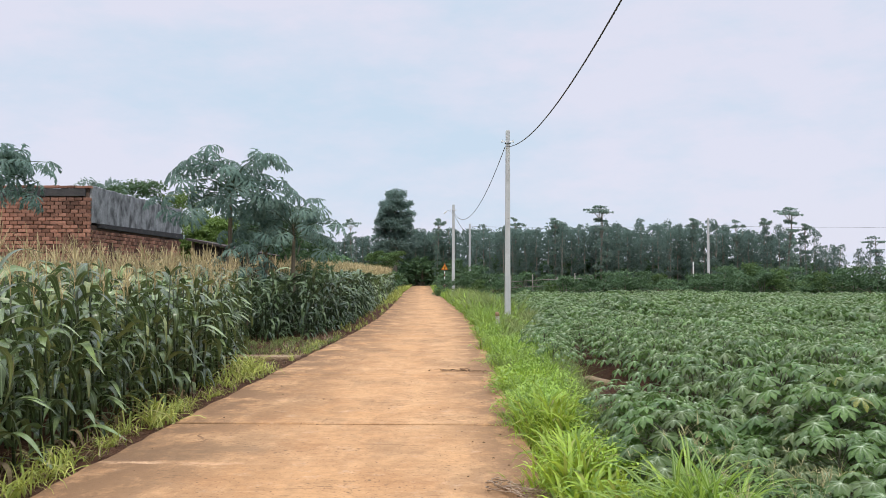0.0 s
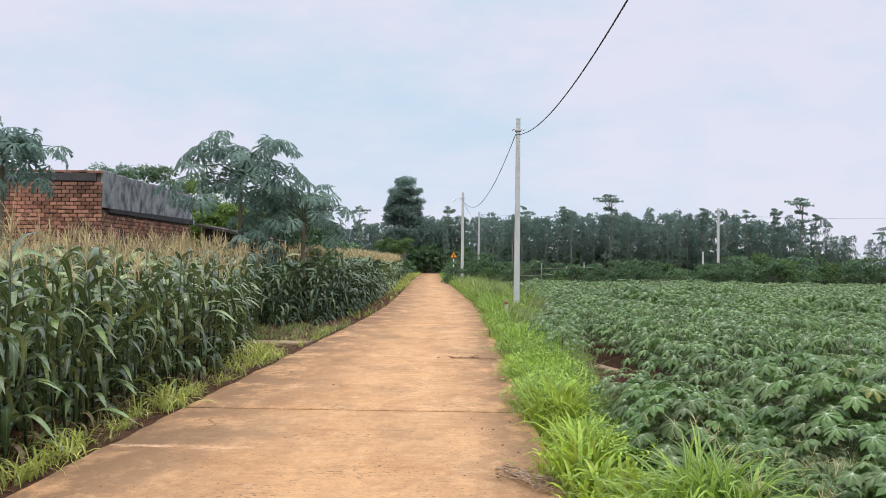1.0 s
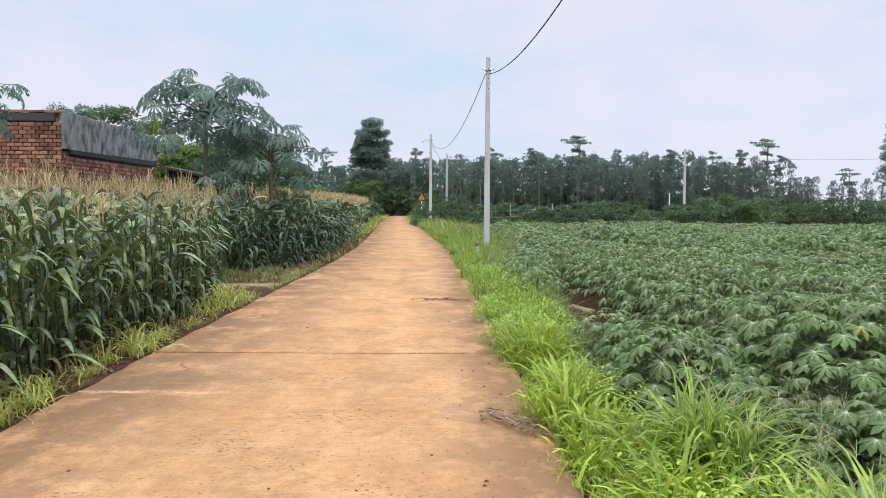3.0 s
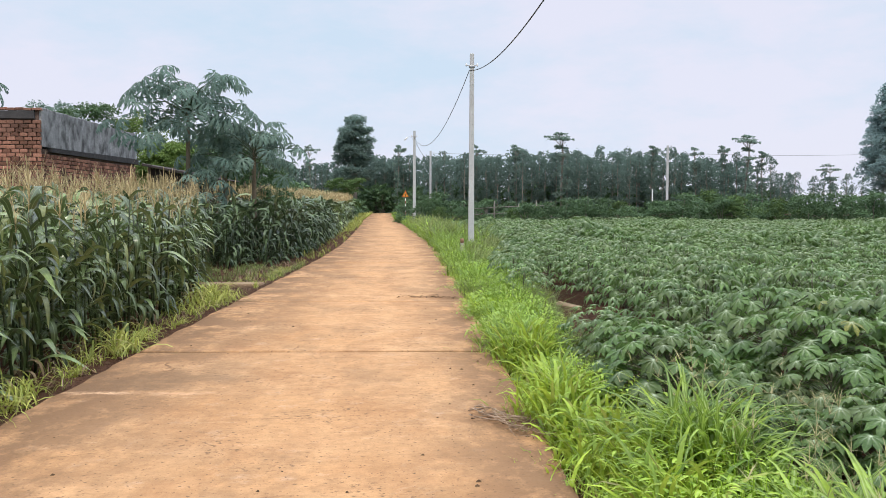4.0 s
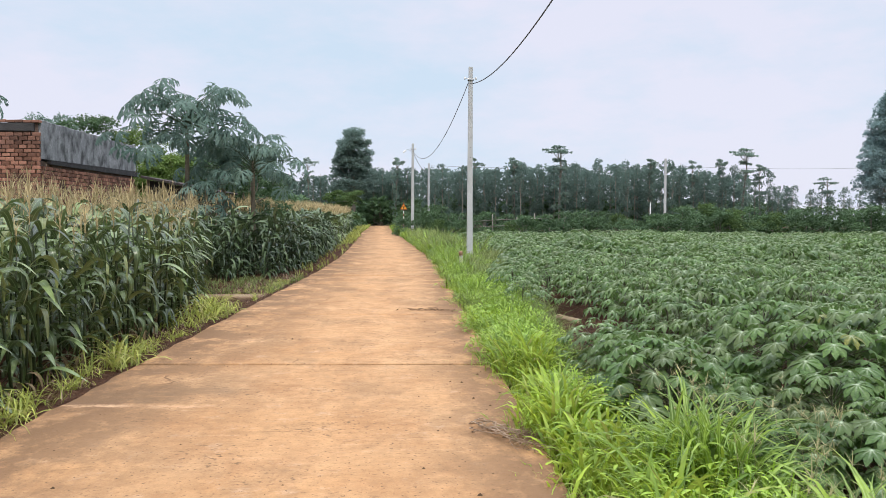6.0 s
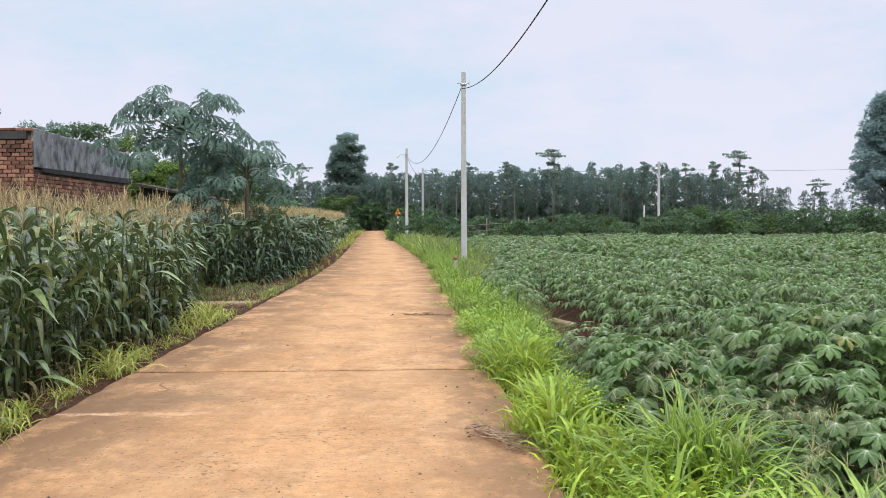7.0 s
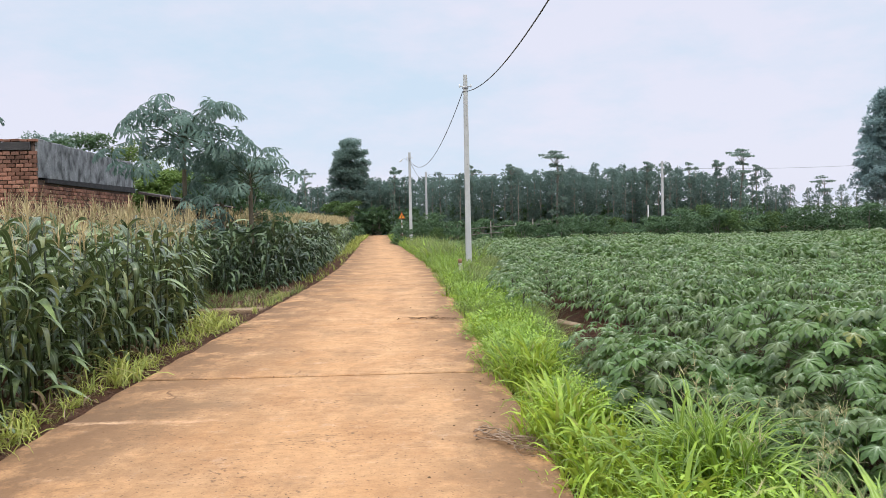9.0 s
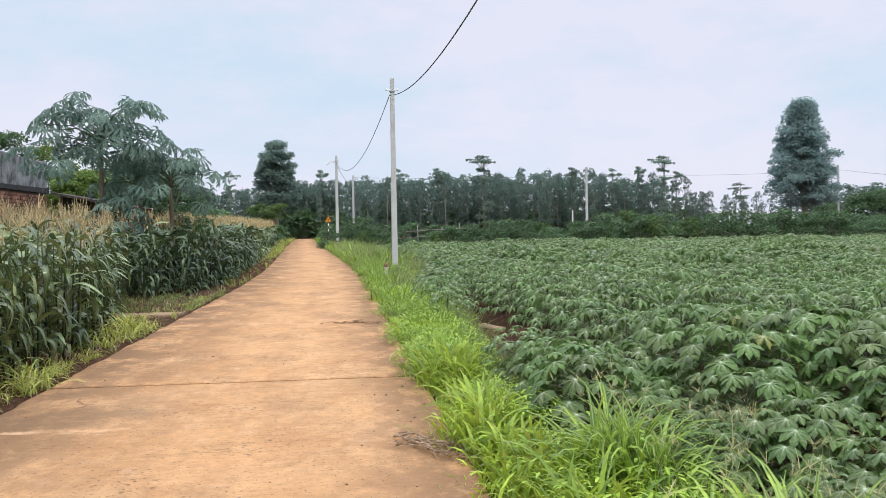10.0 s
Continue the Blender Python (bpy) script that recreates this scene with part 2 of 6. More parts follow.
M_ROAD = concrete_road_mat()
M_SOIL = soil_mat()
M_FARGREEN = rough_mat("far_grassland", (0.07, 0.11, 0.04), (0.12, 0.16, 0.06), 0.08, 0.95, 0.1, 0.2, 3.0)
M_CORN = leaf_mat("corn_leaf", (0.010, 0.028, 0.007), (0.29, 0.385, 0.140), (0.30, 0.38, 0.19), 16.0, 0.28, 0.55, 0.08, (0.24, 0.24, 0.08), mottle=0.4)
# corn leaf again, darkened for the shade below the papaya trees
M_CORN_SHADED = leaf_mat("shaded_corn_leaf", (0.012, 0.032, 0.014), (0.175, 0.255, 0.112), (0.20, 0.27, 0.14), 16.0, 0.36, 0.45, 0.08, mottle=0.5)
M_CORN_STALK = leaf_mat("corn_stalk", (0.028, 0.045, 0.014), (0.07, 0.085, 0.028), thin=0)
M_DRYLEAF = leaf_mat("withered_leaf", (0.26, 0.19, 0.10), (0.44, 0.34, 0.20), thin=0.2, rough=0.8, spec=0.1)
M_TASSEL = leaf_mat("corn_tassel", (0.40, 0.31, 0.15), (0.66, 0.54, 0.32), thin=0.2, rough=0.8, spec=0.1)
M_CASSAVA = leaf_mat("cassava_leaf", (0.060, 0.122, 0.032), (0.215, 0.350, 0.090), (0.60, 0.68, 0.47), 3.6, 0.46, 0.3, 0.25, (0.38, 0.36, 0.07), (0.105, 0.120, 0.050))
M_CASSAVA_STEM = leaf_mat("cassava_stem", (0.08, 0.07, 0.04), (0.15, 0.16, 0.08), thin=0)
M_GRASS = leaf_mat("verge_grass", (0.100, 0.205, 0.018), (0.60, 0.80, 0.090), thin=0.3, rough=0.45, dry=(0.42, 0.36, 0.16), mottle=0.6)
M_GRASS_DULL = leaf_mat("verge_grass_dull", (0.085, 0.135, 0.03), (0.36, 0.41, 0.13), thin=0.3, rough=0.6, dry=(0.36, 0.29, 0.14))
M_GRASS_YELLOW = leaf_mat("yellow_grass", (0.22, 0.28, 0.045), (0.66, 0.66, 0.16), thin=0.3, rough=0.55, dry=(0.45, 0.34, 0.18))
M_GRASS_LUSH = leaf_mat("coarse_grass", (0.078, 0.155, 0.02), (0.46, 0.63, 0.095), (0.45, 0.55, 0.22), 6.0, thin=0.3, rough=0.45)
M_SEED = leaf_mat("grass_seed_head", (0.32, 0.29, 0.14), (0.52, 0.47, 0.26), thin=0.2, rough=0.8, spec=0.1)
M_WEED_MID = leaf_mat("creeping_weed", (0.14, 0.25, 0.03), (0.46, 0.63, 0.095), (0.4, 0.5, 0.2), 6.0, thin=0.3, mottle=0.7)
M_WEED = leaf_mat("broad_weed", (0.22, 0.38, 0.03), (0.50, 0.68, 0.085), (0.5, 0.6, 0.18), 6.0, thin=0.32, mottle=0.5)
# haze is mixed into the papaya green as a pale blue
M_PAPAYA = leaf_mat("papaya_leaf", (0.120, 0.195, 0.162), (0.250, 0.350, 0.282), (0.24, 0.33, 0.24), 7.0, 0.6, 0.22, 0.36, (0.25, 0.26, 0.06))
M_PETIOLE = leaf_mat("papaya_petiole", (0.07, 0.105, 0.06), (0.12, 0.16, 0.09), thin=0)
M_PAPAYA_TRUNK = rough_mat("papaya_trunk", (0.17, 0.14, 0.10), (0.26, 0.22, 0.16), 8.0, stretch=(1, 1, 3))
# haze over the wood is put into these two leaf colours
M_FOREST = leaf_mat("hazed_plantation_leaf", (0.125, 0.184, 0.158), (0.185, 0.252, 0.206), thin=0.55, rough=0.85, spec=0.08)
M_FOREST_TOP = leaf_mat("hazed_umbrella_leaf", (0.150, 0.220, 0.185), (0.26, 0.340, 0.265), thin=0.45, rough=0.85, spec=0.08)
M_BUSH = leaf_mat("hedge_leaf", (0.044, 0.094, 0.044), (0.155, 0.252, 0.105), thin=0.28, rough=0.6)
M_BUSH_MID = leaf_mat("mid_bush_leaf", (0.065, 0.118, 0.044), (0.165, 0.24, 0.082), thin=0.28, rough=0.75, spec=0.15)
M_BUSH_LIGHT = leaf_mat("bright_bush_leaf", (0.10, 0.17, 0.04), (0.25, 0.35, 0.09), thin=0.25, rough=0.6)
# both greens are lightened and blued to carry the distance haze
M_TALL = leaf_mat("hazed_broadleaf_leaf", (0.145, 0.215, 0.190), (0.23, 0.310, 0.260), thin=0.5, rough=0.8, spec=0.1)
M_CONE = leaf_mat("hazed_cone_leaf", (0.205, 0.295, 0.290), (0.31, 0.410, 0.392), thin=0.52, rough=0.8, spec=0.1)
M_BARK = rough_mat("grey_bark", (0.24, 0.22, 0.18), (0.38, 0.35, 0.29), 3.0, stretch=(2, 2, 0.5))
M_BRICK = rough_mat("red_brick", (0.36, 0.165, 0.11), (0.52, 0.27, 0.185), 9.0, 0.9, 0.15, 0.5, 70.0, (0.13, 0.075, 0.058), 0.9, per_piece=0.42, spread=(0.52, 0.66), broad=True)
M_MORTAR = rough_mat("dark_mortar", (0.12, 0.08, 0.062), (0.24, 0.17, 0.14), 2.5)
M_PLASTER = rough_mat("weathered_cement_plaster", (0.25, 0.255, 0.26), (0.50, 0.50, 0.49), 3.4, 0.9, 0.15, 0.5, 30.0, (0.075, 0.075, 0.075), 2.4, (1.0, 1.1, 0.75), 0.0, (0.45, 0.66))
M_BAND = rough_mat("dark_concrete", (0.05, 0.048, 0.05), (0.12, 0.11, 0.105), 3.0, 0.9)
M_POLE = rough_mat("pale_concrete_pole", (0.53, 0.54, 0.53), (0.67, 0.67, 0.65), 1.6, 0.85, 0.2, 0.3, 45.0, (0.38, 0.37, 0.35), 1.1, (2, 2, 0.5))
M_DARK = plain_mat("black_cable", (0.075, 0.075, 0.08), 0.55)
M_POLE_OLD = rough_mat("weathered_grey_pole", (0.40, 0.41, 0.41), (0.52, 0.52, 0.51), 2.0, 0.9, 0.2, 0.3, 45.0)
M_STEEL = plain_mat("galvanised_steel", (0.35, 0.36, 0.37), 0.45, 0.8)
M_WHITE = plain_mat("white_paint", (0.78, 0.78, 0.75), 0.5)
M_BLACK = plain_mat("black_paint", (0.03, 0.03, 0.03), 0.5)
M_SIGN_Y = plain_mat("sign_amber", (0.75, 0.36, 0.03), 0.45)
M_SIGN_R = plain_mat("sign_red", (0.55, 0.09, 0.02), 0.45)
M_POST_RED = plain_mat("dull_red_paint", (0.22, 0.07, 0.035), 0.6)
M_DIRTY_WHITE = plain_mat("dirty_whitewash", (0.62, 0.58, 0.50), 0.8, 0.0, (0.36, 0.30, 0.22))
M_RED = plain_mat("faded_red_paint", (0.36, 0.19, 0.12), 0.85, 0.0, (0.3, 0.22, 0.16))
M_WOOD = rough_mat("weathered_wood", (0.22, 0.16, 0.11), (0.36, 0.28, 0.20), 6.0, stretch=(1, 1, 4))
M_FENCE = rough_mat("silvered_wood", (0.24, 0.22, 0.19), (0.36, 0.33, 0.28), 6.0, stretch=(1, 1, 4))
M_LOG = rough_mat("peeled_log", (0.44, 0.30, 0.19), (0.60, 0.45, 0.31), 7.0, stretch=(1, 1, 4))
M_TWIG = leaf_mat("dry_twig", (0.27, 0.185, 0.12), (0.60, 0.46, 0.33), thin=0, rough=0.9, spec=0.1)
M_DEADLEAF = leaf_mat("dead_leaf", (0.08, 0.046, 0.028), (0.28, 0.18, 0.10), thin=0.1, rough=0.9, spec=0.1)
M_TIN = rough_mat("rusty_tin_and_shade", (0.05, 0.045, 0.045), (0.11, 0.085, 0.07), 4.0, 0.7)
M_SLAB = rough_mat("pale_cement_slab", (0.30, 0.20, 0.12), (0.42, 0.31, 0.20), 3.0, stain=(0.2, 0.11, 0.06))
M_INSULATOR = plain_mat("white_porcelain", (0.7, 0.7, 0.68), 0.25)


# ---------------------------------------------------------------- mesh tools
HARD = {"red_brick", "dark_mortar", "weathered_cement_plaster", "dark_concrete", "stained_concrete", "pale_concrete_pole", "pale_cement_slab", "white_paint", "black_paint", "sign_amber", "sign_red", "rusty_tin_and_shade", "weathered_wood", "dirty_whitewash", "dead_leaf", "galvanised_steel"}


class Build:
    """Gathers vertices and faces as arrays and turns them into one mesh with the leaf attributes vein and rnd."""

    def __init__(self):
        self.v, self.q, self.t, self.vein, self.rnd, self.mq, self.mt, self.n = [], [], [], [], [], [], [], 0

    def add(self, v, q=None, t=None, vein=None, rnd=None, mi=0):
        v = np.asarray(v, dtype=np.float64)
        if v.ndim == 2:
            v = v[None]
        n, k = v.shape[:2]
        off = self.n + np.arange(n)[:, None, None] * k
        if q is not None and len(q):
            f = (np.asarray(q)[None] + off).reshape(-1, 4)
            self.q.append(f)
            self.mq.append(np.full(len(f), mi))
        if t is not None and len(t):
            f = (np.asarray(t)[None] + off).reshape(-1, 3)
            self.t.append(f)
            self.mt.append(np.full(len(f), mi))
        self.v.append(v.reshape(-1, 3))
        self.vein.append(np.tile(np.zeros(k) if vein is None else np.asarray(vein), n))
        r = rng.uniform(0, 1, n) if rnd is None else np.broadcast_to(np.asarray(rnd, dtype=float), (n,))
        self.rnd.append(np.repeat(r, k))
        self.n += n * k
        return self

    def arrays(self):
        cat = lambda a, w: np.concatenate(a) if a else np.zeros((0, w), dtype=int)
        flat = lambda a: np.concatenate(a) if a else np.zeros(0, dtype=int)
        return (np.concatenate(self.v), cat(self.q, 4), cat(self.t, 3), np.concatenate(self.vein), np.concatenate(self.rnd), flat(self.mq), flat(self.mt))

    def place(self, arr, mats, jitter=0.25):
        """Adds copies of another build's arrays at the given 4 x 4 matrices."""
        v, q, t, vein, rnd, mq, mt = arr
        mats = np.asarray(mats)
        n, k = len(mats), len(v)
        w = np.einsum("nij,kj->nki", mats[:, :3, :3], v) + mats[:, None, :3, 3]
        off = self.n + np.arange(n)[:, None, None] * k
        if len(q):
            self.q.append((q[None] + off).reshape(-1, 4))
            self.mq.append(np.tile(mq, n))
        if len(t):
            self.t.append((t[None] + off).reshape(-1, 3))
            self.mt.append(np.tile(mt, n))
        self.v.append(w.reshape(-1, 3))
        self.vein.append(np.tile(vein, n))
        shift = rng.uniform(-jitter, jitter, (n, 1)) if np.ndim(jitter) == 0 else np.asarray(jitter)[:, None]
        moved = np.clip(rnd[None] + shift, 0, 0.9)
        self.rnd.append(np.where(rnd[None] > 0.94, rnd[None], moved).reshape(-1))
        self.n += n * k
        return self

    def mesh(self, name, mats, smooth=False):
        v, q, t, vein, rnd, mq, mt = self.arrays()
        me = bpy.data.meshes.new(name)
        me.vertices.add(len(v))
        me.vertices.foreach_set("co", v.astype(np.float32).ravel())
        me.loops.add(4 * len(q) + 3 * len(t))
        me.loops.foreach_set("vertex_index", np.concatenate([q.ravel(), t.ravel()]).astype(np.int32))
        me.polygons.add(len(q) + len(t))
        me.polygons.foreach_set("loop_start", np.concatenate([np.arange(len(q)) * 4, 4 * len(q) + np.arange(len(t)) * 3]).astype(np.int32))
        for m in mats:
            me.materials.append(m)
        me.polygons.foreach_set("material_index", np.concatenate([mq, mt]).astype(np.int32))
        for key, a in (("vein", vein), ("rnd", rnd)):
            me.attributes.new(key, "FLOAT", "POINT").data.foreach_set("value", a.astype(np.float32))
        me.update(calc_edges=True)
        me.validate()
        if smooth:
            me.shade_smooth()
        elif any(m and m.name in HARD for m in mats):
            me.shade_flat()
        return me


def smooth(a, b, x):
    t = np.clip((np.asarray(x, dtype=float) - a) / (b - a), 0, 1)
    return t * t * (3 - 2 * t)


def blades(bd, base, az, el, bend, length, width, seg=4, shape="grass", mid=True, fold=0.12, power=1.4, roll=0.0, rnd=None, mi=0):
    """Adds n curved, tapering strips. Angles in degrees; el is the rise at the foot and bend how far it turns down to the tip."""
    base = np.atleast_2d(np.asarray(base, dtype=float))
    n = len(base)
    full = lambda a: np.broadcast_to(np.asarray(a, dtype=float), (n,))
    az, el, bend, roll = (np.radians(full(a)) for a in (az, el, bend, roll))
    length, width = full(length), full(width)
    u = np.linspace(0, 1, seg + 1)
    turn = u ** power
    if shape == "corn":
        mid_u = 0.22 + 0.11 * power
        turn = 0.15 * u + 0.85 * smooth(mid_u - 0.34, mid_u + 0.36, u)
    ang = el[:, None] - bend[:, None] * turn[None]
    am = 0.5 * (ang[:, 1:] + ang[:, :-1])
    ds = (length / seg)[:, None]
    zero = np.zeros((n, 1))
    r = np.concatenate([zero, np.cumsum(np.cos(am) * ds, 1)], 1)
    z = np.concatenate([zero, np.cumsum(np.sin(am) * ds, 1)], 1)
    h = np.stack([np.cos(az), np.sin(az), 0 * az], 1)[:, None]
    up = np.array([0, 0, 1.0])
    pos = base[:, None] + h * r[..., None] + up * z[..., None]
    lat = np.stack([-np.sin(az), np.cos(az), 0 * az], 1)[:, None]
    nor = -np.sin(ang)[..., None] * h + np.cos(ang)[..., None] * up
    cr, sr = np.cos(roll)[:, None, None], np.sin(roll)[:, None, None]
    side = lat * cr + nor * sr
    nrm = nor * cr - lat * sr
    prof = {"grass": np.minimum(1, 1.15 - u ** 2 * 1.1), "leaf": np.sin(np.pi * np.clip(u * 0.86 + 0.10, 0, 1)) ** 0.9,
            "lobe": np.interp(u, [0, 0.25, 0.65, 0.85, 1], [0.24, 0.62, 1.0, 0.74, 0.03]), "line": 1 - 0.6 * u,
            "corn": np.interp(u, [0, 0.12, 0.45, 0.75, 1], [0.75, 1.0, 0.95, 0.6, 0.03])}[shape]
    prof = np.maximum(prof, 0.03)
    w = (width[:, None] * prof[None])[..., None]
    a, b = pos - side * w / 2 + nrm * w * fold, pos + side * w / 2 + nrm * w * fold
    if mid:
        v = np.stack([a, pos, b], 2).reshape(n, -1, 3)
        q = [(3 * i + j, 3 * i + j + 1, 3 * i + j + 4, 3 * i + j + 3) for i in range(seg) for j in (0, 1)]
        vein = np.tile([0, 1, 0], seg + 1)
    else:
        v = np.stack([a, b], 2).reshape(n, -1, 3)
        q = [(2 * i, 2 * i + 1, 2 * i + 3, 2 * i + 2) for i in range(seg)]
        vein = np.zeros(2 * (seg + 1))
    if shape == "lobe" and mid:
        vein = vein * np.repeat((1 - u) ** 0.8, 3)
        vein[:3] = 1.0
    bd.add(v, q, vein=vein, rnd=rnd, mi=mi)
    return pos[:, -1]


def tube(bd, pts, radii, sides=6, rnd=0.5, mi=0, cap=True):
    pts = np.asarray(pts, dtype=float)
    k = len(pts)
    radii = np.broadcast_to(np.asarray(radii, dtype=float), (k,))
    tan = np.gradient(pts, axis=0)
    tan /= np.linalg.norm(tan, axis=1)[:, None] + 1e-9
    ref = np.array([1.0, 0, 0]) if abs(tan[:, 2]).mean() > 0.6 else np.array([0, 0, 1.0])
    s = np.cross(tan, ref)
    s /= np.linalg.norm(s, axis=1)[:, None] + 1e-9
    o = np.cross(tan, s)
    a = np.arange(sides) * TAU / sides
    v = pts[:, None] + radii[:, None, None] * (np.cos(a)[None, :, None] * s[:, None] + np.sin(a)[None, :, None] * o[:, None])
    v = v.reshape(-1, 3)
    q = [(i * sides + j, i * sides + (j + 1) % sides, (i + 1) * sides + (j + 1) % sides, (i + 1) * sides + j) for i in range(k - 1) for j in range(sides)]
    t = []
    if cap:
        v = np.concatenate([v, pts[[0, -1]]])
        t = [(k * sides, (j + 1) % sides, j) for j in range(sides)] + [(k * sides + 1, (k - 1) * sides + j, (k - 1) * sides + (j + 1) % sides) for j in range(sides)]
    bd.add(v, q, t, rnd=rnd, mi=mi)
    return bd


def box(bd, x0, x1, y0, y1, z0, z1, bevel=0.0, mi=0, rnd=None):
    """A box; with a bevel its long upright and top edges are chamfered."""
    e = min(bevel, 0.45 * min(x1 - x0, y1 - y0))
    if e <= 0:
        v = [(x, y, z) for z in (z0, z1) for x, y in ((x0, y0), (x1, y0), (x1, y1), (x0, y1))]
        bd.add(v, [(3, 2, 1, 0), (4, 5, 6, 7), (0, 1, 5, 4), (1, 2, 6, 5), (2, 3, 7, 6), (3, 0, 4, 7)], rnd=rnd, mi=mi)
        return bd
    ring = lambda d, z: [(x0 + d + e, y0 + d, z), (x1 - d - e, y0 + d, z), (x1 - d, y0 + d + e, z), (x1 - d, y1 - d - e, z), (x1 - d - e, y1 - d, z), (x0 + d + e, y1 - d, z), (x0 + d, y1 - d - e, z), (x0 + d, y0 + d + e, z)]
    v = ring(0, z0) + ring(0, z1 - e) + ring(e * 0.5, z1) + [((x0 + x1) / 2, (y0 + y1) / 2, z1), ((x0 + x1) / 2, (y0 + y1) / 2, z0)]
    q = [(i * 8 + j, i * 8 + (j + 1) % 8, i * 8 + 8 + (j + 1) % 8, i * 8 + 8 + j) for i in (0, 1) for j in range(8)]
    t = [(24, 16 + j, 16 + (j + 1) % 8) for j in range(8)] + [(25, (j + 1) % 8, j) for j in range(8)]
    bd.add(v, q, t, rnd=rnd, mi=mi)
    return bd


def part(name, bd, material, parent, label=""):
    """Links a build (or a ready mesh) as one mesh object under a thing or part."""
    me = bd if isinstance(bd, bpy.types.Mesh) else bd.mesh(name, material if isinstance(material, (list, tuple)) else [material])
    ob = new(name, me)
    ob.parent = parent
    if label:
        tagged(ob, label)
    return ob


def thing(name, label, category, group="", kind="", at=None, data=None):
    ob = new(name, data)
    if at is not None:
        ob.matrix_basis = at
    return tagged(ob, label, category, group, kind)


def mats_at(xyz, yaw=None, scale=1.0, tilt=0.0):
    """Stacked 4 x 4 matrices at places, turned about z, scaled, leaning a little."""
    xyz = np.asarray(xyz, dtype=float)
    n = len(xyz)
    yaw = rng.uniform(0, TAU, n) if yaw is None else np.broadcast_to(yaw, (n,))
    s = np.broadcast_to(scale, (n,))
    tx, ty = (rng.normal(0, 1, n) * tilt for _ in range(2))
    m = np.zeros((n, 4, 4))
    c, d = np.cos(yaw), np.sin(yaw)
    m[:, 0, 0], m[:, 0, 1], m[:, 1, 0], m[:, 1, 1], m[:, 2, 2] = c, -d, d, c, 1
    m[:, 0, 2], m[:, 1, 2] = tx, ty
    m[:, :3, :3] *= s[:, None, None]
    m[:, :3, 3] = xyz
    m[:, 3, 3] = 1
    return m


# ---------------------------------------------------------------- ground and road
def clump(x, y, size):
    """Smooth uneven patches, 0 to 1, about size metres across."""
    x, y = np.asarray(x, dtype=float) / size, np.asarray(y, dtype=float) / size
    s = np.sin(2.1 * x + 1.3 * np.sin(1.7 * y)) + np.sin(1.9 * y + 1.5 * np.sin(1.2 * x + 2.0)) + 0.7 * np.sin(3.7 * x + 2.9 * y + 1.0)
    return np.clip(0.5 + s / 4.2, 0, 1)


def rise(y):
    """The way climbs gently towards the wood."""
    return 0.7 * smooth(60, 130, y)


def road_l(y):
    return np.interp(y, [-20, 12, 28, 37, 47, 65, 88, 109, 127], [-2.22, -2.17, -2.02, -2.15, -2.48, -3.2, -4.05, -4.4, -4.9])


def road_r(y):
    return np.interp(y, [-20, 24, 31, 37, 52, 74, 82, 95, 127], [1.84, 1.86, 1.82, 1.70, 1.2, 0.15, -0.5, -1.25, -2.3])


def ground_z(x, y):
    """Soil level: lower than the slabs to the left, ridged under the cassava, sunk in the furrow."""
    x, y = np.asarray(x, dtype=float), np.asarray(y, dtype=float)
    z = rise(y) - 0.05
    near = (y > -20) & (y < 140)
    left = smooth(0.0, 0.5, road_l(y) - x) * near
    z = z - 0.07 * left
    under = (x > road_l(y)) & (x < road_r(y)) & near
    z = np.where(under, rise(y) - 0.10, z)
    right = smooth(0.6, 1.6, x - road_r(y)) * near
    z = z - 0.12 * right * np.exp(-((x - 3.45) / 0.4) ** 2) + 0.07 * right * np.cos((x - 4.2) * TAU / 1.0) * (x > 3.6) * (y < 63)
    return z


def build_ground():
    xs = np.unique(np.concatenate([np.arange(-16, 12, 0.25), np.arange(12, 60, 1.0), np.arange(-40, -16, 2.0), [-2500, -900, -300, -120, -70, 80, 120, 200, 400, 1000, 2500]]))
    ys = np.unique(np.concatenate([np.arange(-10, 32, 0.4), np.arange(32, 140, 1.5), [-2500, -800, -250, -80, -30, 160, 200, 300, 600, 1200, 2800]]))
    gx, gy = np.meshgrid(xs, ys)
    fine = ((gx > -16) & (gx < 12) & (gy < 40) & (gy > -10))
    bump = 0.02 * np.sin(gx * 5.1 + 1.7 * np.sin(gy * 2.3)) * np.cos(gy * 4.3 + np.sin(gx * 3.1)) * fine
    gz = ground_z(gx, gy) + np.where((gx > -2.3) & (gx < 1.95), 0, bump)
    v = np.stack([gx, gy, gz], -1).reshape(-1, 3)
    w = len(xs)
    idx = (np.arange(len(ys) - 1)[:, None] * w + np.arange(w - 1)[None]).ravel()
    q = np.stack([idx, idx + 1, idx + w + 1, idx + w], 1)
    bd = Build().add(v, q, rnd=0.5)
    far = (np.abs(v[q].mean(1)[:, 0]) > 90) | (v[q].mean(1)[:, 1] > 140) | (v[q].mean(1)[:, 1] < -20)
    bd.mq = [far.astype(int)]
    tagged(new("ground", bd.mesh("ground", [M_SOIL, M_FARGREEN], True)), "red laterite farm soil running out to grassland", "ground", kind="structure")


JOINTS = [-11.0, -5.6, -0.3, 4.8] + [10.08 + 5.15 * i for i in range(23)]


